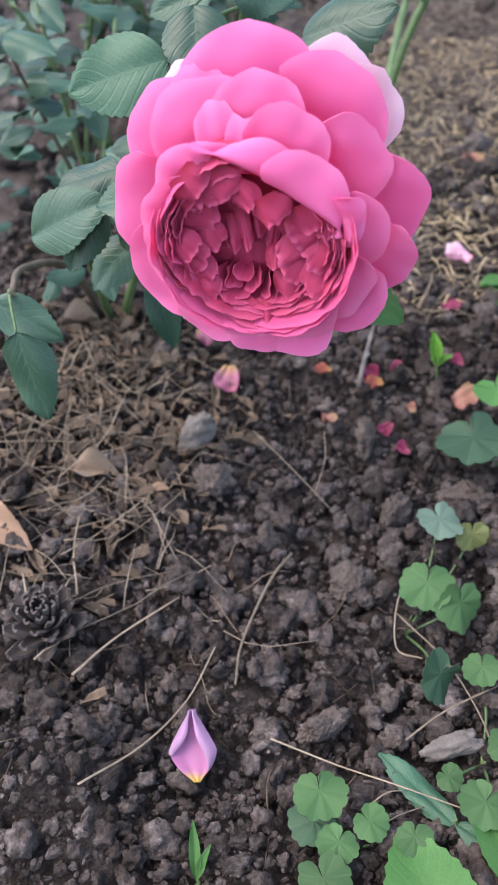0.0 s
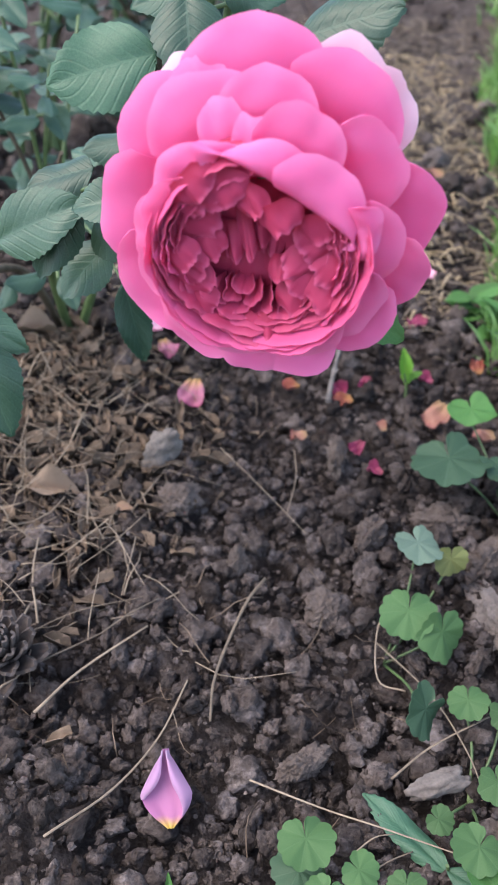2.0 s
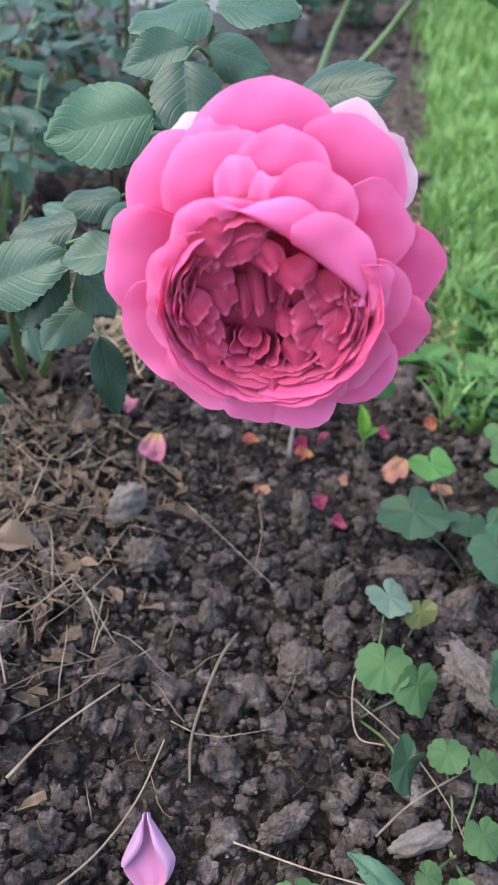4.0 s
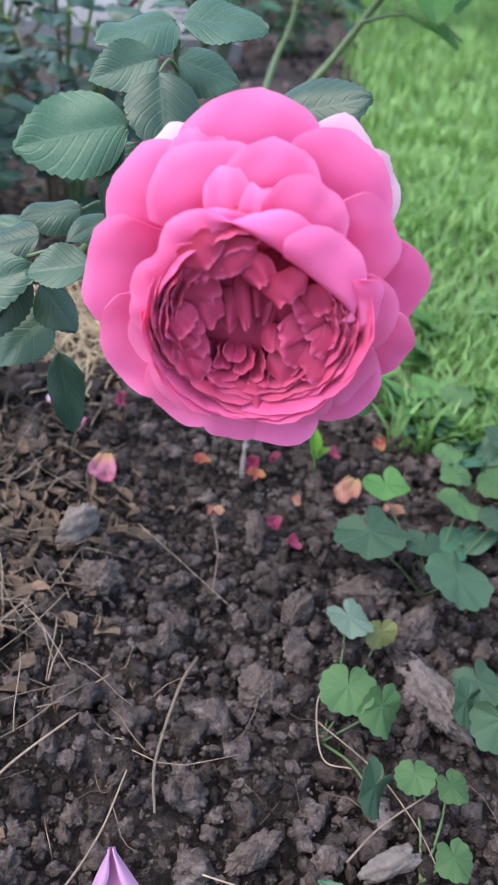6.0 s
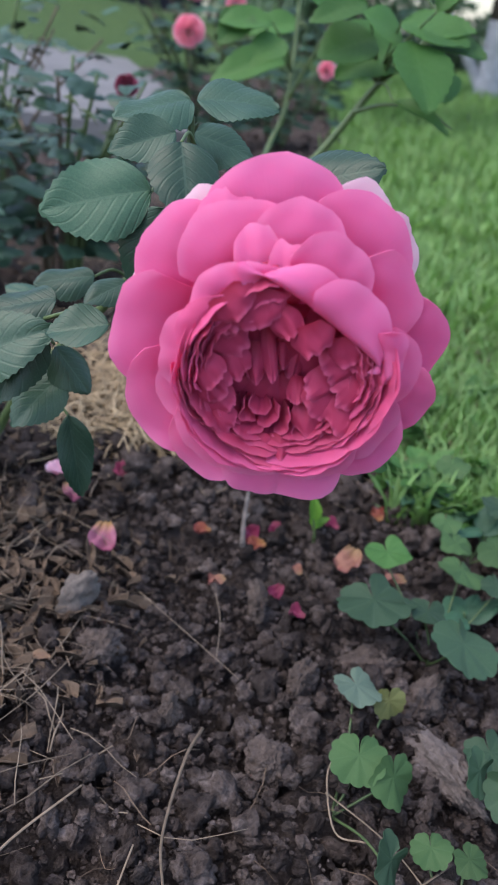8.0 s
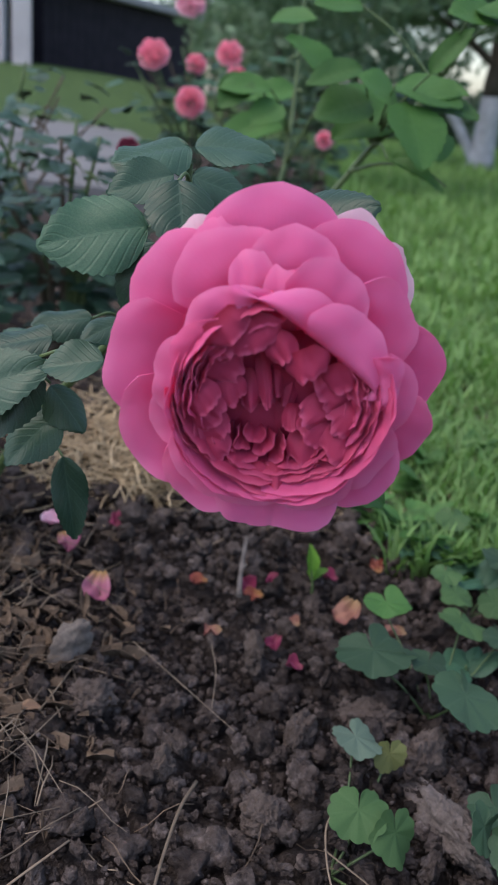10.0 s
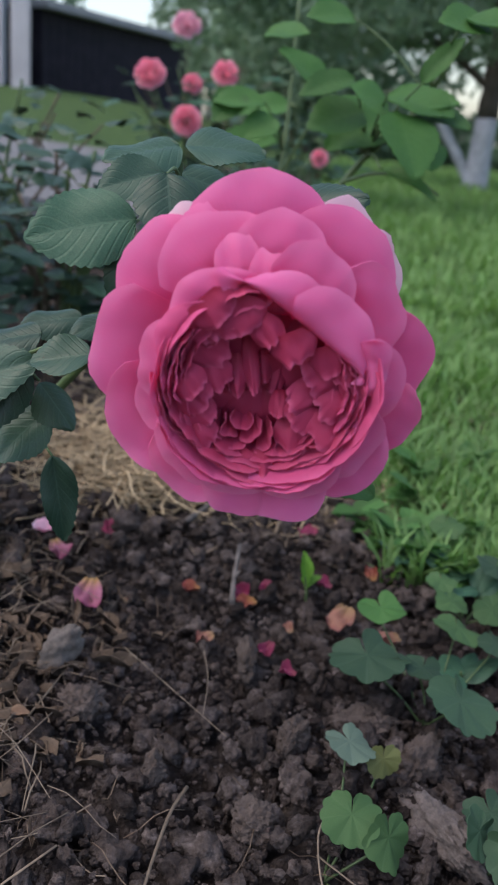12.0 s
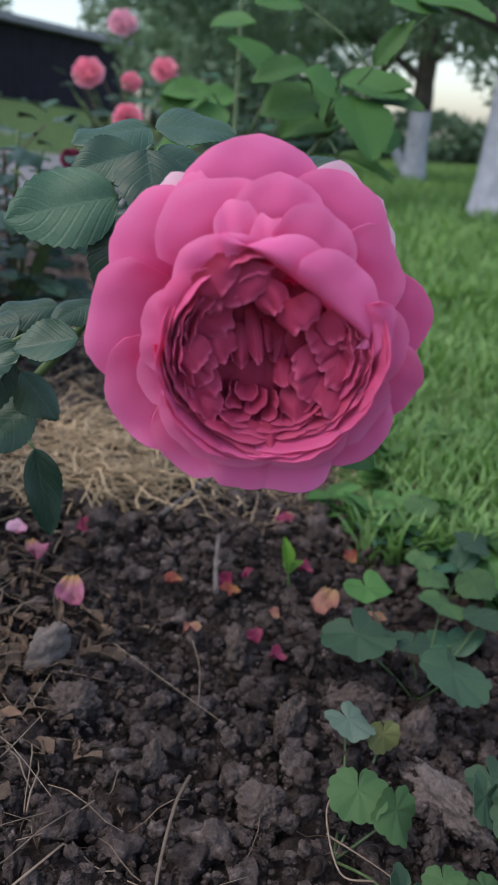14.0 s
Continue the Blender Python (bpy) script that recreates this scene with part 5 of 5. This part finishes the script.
shrub("rose_shrub", "tall rose bush covered in coral pink blooms", (0.32, 2.32), 0.24, 0.46, 14, 170, 0.05, SHRUB_LEAVES + SHRUB_MID, 43,
      [((0.237, 2.147, 0.286), 0.070, CORAL, (-0.2, -0.9, 0.2), "coral pink rose bloom"), ((0.325, 2.17, 0.402), 0.062, CORAL, (-0.2, -0.8, 0.5), "coral pink rose bloom"),
       ((0.345, 2.149, 0.350), 0.048, CORAL, (0.2, -0.9, 0.1), "coral pink rose bloom"), ((0.151, 2.207, 0.385), 0.074, CORAL, (-0.3, -0.8, 0.5), "coral pink rose bloom"),
       ((0.283, 2.392, 0.376), 0.052, CORAL, (-0.1, -0.9, 0.4), "coral pink rose bloom"), ((0.267, 2.453, 0.520), 0.075, PETAL_PALE, (-0.1, -0.8, 0.6), "pale coral rose bloom")])
shrub("rose_shrub", "dark rose bush with a single pink bud", (0.62, 2.75), 0.32, 0.40, 12, 150, 0.055, SHRUB_LEAVES + SHRUB_MID, 44,
      [((0.604, 2.253, 0.225), 0.045, CORAL, (-0.2, -0.9, 0.2), "small pink rosebud")])
shrub("rose_shrub", "dense dark rose bush at the end of the bed", (1.05, 3.9), 0.5, 0.55, 14, 170, 0.075, SHRUB_LEAVES + SHRUB_MID, 45)

# the light green rose just behind, with arching canes
young = thing("young_rose_shrub", (0.104, 0.82, ground_base(0.104, 0.82)), "light green rose shrub with two arching leafy canes", "rose bush")
gz = ground_base(0.104, 0.82)
stem("cane", [(0.104, 0.82, gz - 0.01), (0.112, 0.85, 0.08), (0.140, 0.94, 0.145), (0.178, 1.052, 0.184), (0.201, 1.072, 0.234), (0.212, 1.10, 0.322), (0.214, 1.11, 0.44)], 0.0042, 0.0026, CANE, young, sides=8, thorns=8)
stem("cane", [(0.104, 0.82, gz - 0.01), (0.110, 0.82, 0.09), (0.136, 0.82, 0.17), (0.176, 0.817, 0.223), (0.210, 0.802, 0.277), (0.241, 0.781, 0.318), (0.262, 0.765, 0.36)], 0.0042, 0.0022, CANE, young, sides=8, thorns=8)
stem("cane", [(0.195, 0.808, 0.255), (0.208, 0.762, 0.267), (0.228, 0.725, 0.268), (0.243, 0.701, 0.257)], 0.0018, 0.001, CANE, young, sides=6)
stem("cane", [(0.203, 1.073, 0.24), (0.225, 1.05, 0.30), (0.25, 1.03, 0.36)], 0.0022, 0.0014, CANE, young, sides=6)

# a low leafy rose growing against the first one
side = thing("rose_shrub", (-0.15, 0.66, ground_base(-0.15, 0.66)), "small rose bush with grey-green leaves and thin green canes", "rose bush")
for k, tip in enumerate(((-0.168, 0.60, 0.215), (-0.125, 0.64, 0.19), (-0.150, 0.63, 0.235), (-0.105, 0.52, 0.17), (-0.115, 0.50, 0.10), (-0.108, 0.69, 0.21))):
    stem("cane", [(-0.15 + 0.004 * k, 0.66, ground_base(-0.15, 0.66) - 0.01), (-0.148 + 0.003 * k, 0.65, 0.09), tip], 0.0028, 0.0011, CANE if k % 3 else BROWN_CANE, side, sides=7, thorns=5)
SIDE_A = [((-0.168, 0.600, 0.223), (-0.133, 0.585, 0.213), 0.026), ((-0.168, 0.600, 0.203), (-0.190, 0.585, 0.197), 0.020), ((-0.171, 0.620, 0.190), (-0.134, 0.605, 0.195), 0.022), ((-0.144, 0.620, 0.170), (-0.162, 0.605, 0.179), 0.022),
          ((-0.124, 0.620, 0.170), (-0.116, 0.605, 0.150), 0.018), ((-0.129, 0.660, 0.194), (-0.102, 0.645, 0.186), 0.018), ((-0.153, 0.640, 0.235), (-0.133, 0.620, 0.220), 0.020)]
SIDE_B = [((-0.095, 0.500, 0.178), (-0.074, 0.485, 0.178), 0.018), ((-0.130, 0.600, 0.165), (-0.154, 0.585, 0.168), 0.015), ((-0.163, 0.660, 0.224), (-0.142, 0.645, 0.216), 0.016), ((-0.106, 0.700, 0.212), (-0.132, 0.685, 0.221), 0.020),
          ((-0.162, 0.600, 0.162), (-0.184, 0.585, 0.160), 0.018), ((-0.122, 0.500, 0.102), (-0.143, 0.485, 0.107), 0.017), ((-0.111, 0.500, 0.103), (-0.104, 0.485, 0.088), 0.015)]
for k, (a, b, wd) in enumerate(SIDE_A + SIDE_B):
    part("leaf", ROSE_LEAVES[k % 5], None, side, m=frame_of(a, b, (0.1 * math.sin(k), -0.5, 0.85), wd))
rg = random.Random(17)
for k in range(46):
    p = Vector((rg.gauss(-0.165, 0.035), rg.gauss(0.66, 0.05), rg.uniform(0.06, 0.21)))
    a = rg.uniform(0, 6.28)
    v = Vector((math.cos(a), math.sin(a), rg.uniform(-0.4, 0.3))) * rg.uniform(0.02, 0.032)
    part("leaf", ROSE_LEAVES[k % 5], None, side, m=frame_of(p, p + v, (rg.uniform(-0.4, 0.4), -0.4, 1), v.length * 0.62))
YOUNG_A = [((0.183, 0.854, 0.333), (0.138, 0.857, 0.367), 0.045), ((0.190, 0.821, 0.393), (0.146, 0.809, 0.391), 0.040), ((0.205, 1.100, 0.286), (0.111, 1.086, 0.259), 0.050), ((0.219, 1.116, 0.322), (0.153, 1.103, 0.311), 0.040),
           ((0.181, 0.770, 0.341), (0.131, 0.754, 0.327), 0.030), ((0.209, 0.753, 0.317), (0.174, 0.747, 0.336), 0.050), ((0.201, 0.738, 0.330), (0.246, 0.702, 0.322), 0.055), ((0.202, 0.711, 0.317), (0.210, 0.670, 0.274), 0.055),
           ((0.195, 0.778, 0.316), (0.144, 0.763, 0.302), 0.050), ((0.211, 0.695, 0.339), (0.233, 0.682, 0.374), 0.020), ((0.231, 0.639, 0.377), (0.191, 0.627, 0.378), 0.040)]
YOUNG_B = [((0.232, 0.748, 0.296), (0.241, 0.713, 0.279), 0.050), ((0.231, 0.803, 0.310), (0.167, 0.784, 0.288), 0.050), ((0.225, 0.834, 0.321), (0.169, 0.815, 0.304), 0.045), ((0.228, 0.737, 0.317), (0.262, 0.704, 0.315), 0.040),
           ((0.215, 0.744, 0.324), (0.254, 0.715, 0.332), 0.040), ((0.197, 0.721, 0.273), (0.233, 0.681, 0.259), 0.020), ((0.213, 0.638, 0.380), (0.255, 0.600, 0.373), 0.040), ((0.150, 0.994, 0.385), (0.190, 0.965, 0.393), 0.045),
           ((0.138, 1.030, 0.330), (0.105, 1.003, 0.298), 0.040), ((0.163, 1.020, 0.320), (0.104, 1.012, 0.320), 0.040), ((0.175, 1.010, 0.304), (0.135, 0.990, 0.284), 0.040), ((0.188, 0.842, 0.304), (0.202, 0.809, 0.287), 0.040)]
for k, (a, b, wd) in enumerate(YOUNG_A + YOUNG_B):
    a, b = Vector(a), Vector(b)
    part("leaf", YOUNG_LEAVES[k % 3], None, young, m=frame_of(a, b, (0.1, -0.55, 0.8), wd))
    home = Vector((0.212, 0.805, 0.28)) if a.y < 0.95 else Vector((0.205, 1.08, 0.27))
    if a.z > 0.35:
        home = Vector((0.250, 0.775, 0.335)) if a.y < 0.9 else Vector((0.213, 1.105, 0.38))
    stem("leaf_stalk", [a, (a + home) / 2 + Vector((0, 0, 0.006)), home], 0.0008, 0.0012, CANE, young, sides=5)


# ---- path, sheds and trees beyond ----
def block(name, lo, hi, mat, parent=None, label="", bevel=0.0):
    bm = bmesh.new()
    bmesh.ops.create_cube(bm, size=1)
    for v in bm.verts:
        v.co = Vector([l + (h - l) * (c + 0.5) for l, h, c in zip(lo, hi, v.co)])
    if bevel:
        bmesh.ops.bevel(bm, geom=bm.edges[:], offset=bevel, segments=2, affect="EDGES")
    ob = part(name, bm, mat, parent, label)
    for p in ob.data.polygons:
        p.use_smooth = False
    return ob


def sheet(name, x0, x1, y0, y1, lift, mat, nx=24, ny=14):
    """A slab that follows the land."""
    grid = [[Vector((x0 + (x1 - x0) * i / nx, y0 + (y1 - y0) * j / ny, ground_base(x0 + (x1 - x0) * i / nx, y0 + (y1 - y0) * j / ny) + lift)) for i in range(nx + 1)] for j in range(ny + 1)]
    return part(name, shell(bmesh.new(), grid, 0.06), mat, None)


tagged(sheet("path", -6, 0.42, 2.5, 6.1, 0.02, CONCRETE), "pale grey concrete path across the garden", "path", kind="structure")

shed = thing("shed", (1.5, 25.5, 0.4), "long dark boarded shed with a pale sheet roof", "shed")
A0, B0 = Vector((-0.35, 22.6, 0.0)), Vector((4.6, 29.4, 0.0))
along = (B0 - A0).normalized()
deep = Vector((-along.y, along.x, 0))
SHED = Matrix((along, deep, Vector((0, 0, 1)))).transposed().to_4x4()
SHED.translation = A0 + Vector((0, 0, 0.3))
length = (B0 - A0).length
for k in range(24):
    w = length / 24
    b = block("board", (k * w + 0.006, 0, 0), ((k + 1) * w - 0.006, 0.05 + 0.012 * (k % 2), 1.92), DARKWOOD, shed, bevel=0.006)
    b.matrix_basis = SHED
b = block("wall", (0, 0.06, 0), (length, 3.2, 1.92), DARKWOOD, shed)
b.matrix_basis = SHED
b = block("roof", (-0.25, -0.35, 1.925), (length + 0.3, 3.5, 2.10), ROOFING, shed, "pale weathered roof sheet", bevel=0.02)
b.matrix_basis = SHED

house = thing("white_house", (-2.2, 21.2, 0.45), "white plastered house corner with a pinkish post", "house")
block("wall", (-5.0, 20.6, 0.2), (-1.15, 24.0, 4.2), PLASTER, house)
block("roof", (-5.4, 20.2, 4.205), (-0.8, 24.4, 4.45), ROOFING, house, bevel=0.03)
block("post", (-0.95, 20.3, 0.2), (-0.55, 20.65, 4.2), PLASTER, house, bevel=0.03)
block("window", (-2.4, 20.57, 1.3), (-1.6, 20.597, 2.4), DARKWOOD, house, bevel=0.004)


def crown_mesh(blobs, n, size, seed):
    """Leaf clusters: many small folded leaves in uneven lumps. blobs: (x, y, z, rx, ry, rz)."""
    rg = np.random.RandomState(seed)
    vol = np.array([b[3] * b[4] * b[5] for b in blobs]) ** 0.67
    pick = rg.choice(len(blobs), n, p=vol / vol.sum())
    b = np.array(blobs)[pick]
    d = rg.randn(n, 3)
    d /= np.linalg.norm(d, axis=1)[:, None]
    c = b[:, :3] + d * b[:, 3:] * (0.55 + 0.5 * rg.rand(n, 1) ** 0.7)
    ax = rg.randn(n, 3)
    ax /= np.linalg.norm(ax, axis=1)[:, None]
    bx = np.cross(ax, rg.randn(n, 3))
    bx /= np.linalg.norm(bx, axis=1)[:, None]
    nn = np.cross(ax, bx)
    s = size * (0.6 + 0.8 * rg.rand(n, 1))
    v = np.stack([c - ax * s, c + bx * s * 0.45 + nn * s * 0.15, c + ax * s, c - bx * s * 0.45 + nn * s * 0.15], 1).reshape(-1, 3)
    i = np.arange(n)[:, None] * 4
    f = np.concatenate([i + np.array([0, 1, 2]), i + np.array([0, 2, 3])])
    me = bpy.data.meshes.new("crown")
    me.from_pydata(v.tolist(), [], f.tolist())
    me.materials.append(FOLIAGE)
    return me


def tree(label, at, r, wash, limbs, blobs, n, size, seed, lean=(0.0, 0.0), stems=()):
    g = Vector((*at, ground_base(*at)))
    e = thing("tree", g, label, "tree", "trees on the lawn")
    line = [g + Vector((lean[0] * z, lean[1] * z, z)) for z in (-0.05, 0.06, 0.2, 0.35, wash)]
    bm = tube(bmesh.new(), line, [r * 1.45, r * 1.2, r * 1.04, r, r * 0.97], 18)
    for v in bm.verts:
        v.co += (v.co - g).normalized() * 0.012 * noise.noise(v.co * 9)
    part("trunk_foot", bm, WHITEWASH, e, "whitewashed trunk foot")
    top = line[-1]
    up = [top - Vector((0, 0, 0.003)), top + Vector((lean[0] * 0.6, lean[1] * 0.6, 0.6)), top + Vector((lean[0] * 1.4, lean[1] * 1.4, 1.4)), top + Vector((0.1, 0.1, 2.6))]
    stem("trunk", up, r * 0.96, r * 0.5, BARK, e, sides=14)
    for a, b, c in limbs:
        stem("limb", [g + Vector(a), g + Vector(b), g + Vector(c)], r * 0.42, r * 0.12, BARK, e, sides=8)
    for a, b, c in stems:
        stem("side_trunk", [g + Vector(a), g + Vector(b), g + Vector(c)], r * 0.5, r * 0.42, WHITEWASH, e, "thin whitewashed side trunk", sides=12)
    part("crown", crown_mesh([(g.x + b[0], g.y + b[1], g.z + b[2], *b[3:]) for b in blobs], n, size, seed), None, e)
    return e


tree("fruit tree with a whitewashed trunk on the lawn", (2.06, 3.47), 0.100, 0.58, [((0, 0, 0.75), (-0.5, 0.2, 0.95), (-1.1, 0.3, 1.35)), ((0, 0, 0.9), (0.5, 0.2, 1.4), (0.9, 0.3, 1.8)), ((0, 0, 1.3), (-0.3, -0.4, 1.8), (-0.6, -0.7, 2.3))],
     [(-0.7, 0.3, 1.05, 0.7, 0.6, 0.32), (0.6, 0.3, 1.05, 0.7, 0.6, 0.32), (-0.9, 0.3, 1.75, 0.75, 0.6, 0.45), (0.1, 0.2, 2.3, 1.1, 0.9, 0.7), (0.9, 0.4, 1.7, 0.7, 0.6, 0.5), (-0.2, -0.4, 1.9, 0.6, 0.5, 0.4)], 8000, 0.045, 7, (0.05, 0.0))
tree("whitewashed fruit tree farther off on the lawn", (3.07, 6.31), 0.082, 0.50, [((0, 0, 0.7), (-0.5, 0.1, 1.0), (-1.2, 0.2, 1.2)), ((0, 0, 0.8), (0.6, 0.2, 1.3), (1.0, 0.3, 1.7))],
     [(-1.2, 0.3, 1.30, 1.0, 0.8, 0.46), (0.0, 0.0, 1.35, 1.1, 0.9, 0.50), (1.6, 0.2, 1.5, 1.0, 0.8, 0.5), (1.2, 0.3, 2.0, 0.8, 0.7, 0.45), (-2.1, 0.4, 1.9, 0.8, 0.8, 0.6)], 10000, 0.055, 8, (0.0, 0.0), [((-0.02, 0, 0.0), (-0.16, 0.05, 0.22), (-0.40, 0.1, 0.55))])

# hedge and tall trees that close the garden
for k, (label, blobs, n, size) in enumerate((
        ("dark clipped hedge at the lawn's end", [(4.6 + 1.3 * i, 12.0 - 0.25 * i, 0.22 + 0.05 * (i % 2), 0.9, 0.6, 0.40) for i in range(9)], 13000, 0.07),
        ("dark leafy trees behind the rose bed", [(2.5, 10.8, 1.0, 0.8, 0.8, 1.0), (3.0, 11.0, 1.5, 0.9, 0.9, 1.3), (3.7, 11.6, 1.1, 1.1, 0.9, 1.2), (4.9, 12.2, 1.7, 0.9, 0.9, 1.3), (3.2, 12.0, 3.2, 1.6, 1.2, 1.3), (4.6, 12.6, 3.6, 2.2, 1.2, 1.2)], 12000, 0.075),
        ("grey-green tree behind the coral roses", [(3.3, 17.5, 2.2, 1.2, 1.2, 1.9), (4.3, 18.2, 1.6, 1.3, 1.2, 1.6), (3.2, 18.5, 4.6, 1.4, 1.2, 1.4), (5.2, 19.0, 3.4, 2.0, 1.4, 2.4)], 10000, 0.10),
        ("pale hazy trees rising behind the shed", [(4.0, 33.0, 2.9, 0.9, 1.2, 1.9), (5.4, 33.0, 3.6, 1.3, 1.5, 2.4), (7.4, 33.5, 4.4, 1.6, 1.5, 2.8), (9.6, 34.0, 3.6, 1.8, 1.5, 2.8), (4.2, 34.0, 6.0, 0.8, 1.2, 1.2), (8.0, 34.5, 7.2, 2.4, 1.5, 1.8), (0.0, 36.0, 4.6, 1.1, 1.2, 2.0), (-2.6, 36.0, 4.8, 1.6, 1.2, 2.4)], 9000, 0.16),
        ("tall dark trees at the side of the lawn", [(8.2, 13.2, 2.4, 1.3, 1.2, 1.6), (10.0, 12.2, 1.6, 1.6, 1.2, 1.8), (12.2, 11.0, 2.0, 1.8, 1.2, 2.2), (9.0, 12.8, 4.4, 2.4, 1.4, 1.5), (6.9, 13.8, 4.0, 2.0, 1.4, 1.8)], 13000, 0.085))):
    x, y = blobs[0][:2]
    g = (x, y, ground_base(x, y))
    e = thing("hedge" if k == 0 else "background_tree", g, label, "hedge" if k == 0 else "tree")
    for b in blobs[:3]:
        gb = ground_base(b[0], b[1])
        stem("trunk", [(b[0], b[1], gb - 0.05), (b[0] + 0.05, b[1], gb + 0.3 * b[2] + 0.05), (b[0], b[1], max(gb + 0.15, b[2]))], 0.09 if k else 0.03, 0.05 if k else 0.02, BARK, e, sides=9)
    part("crown", crown_mesh(blobs, n, size, 60 + k), None, e)
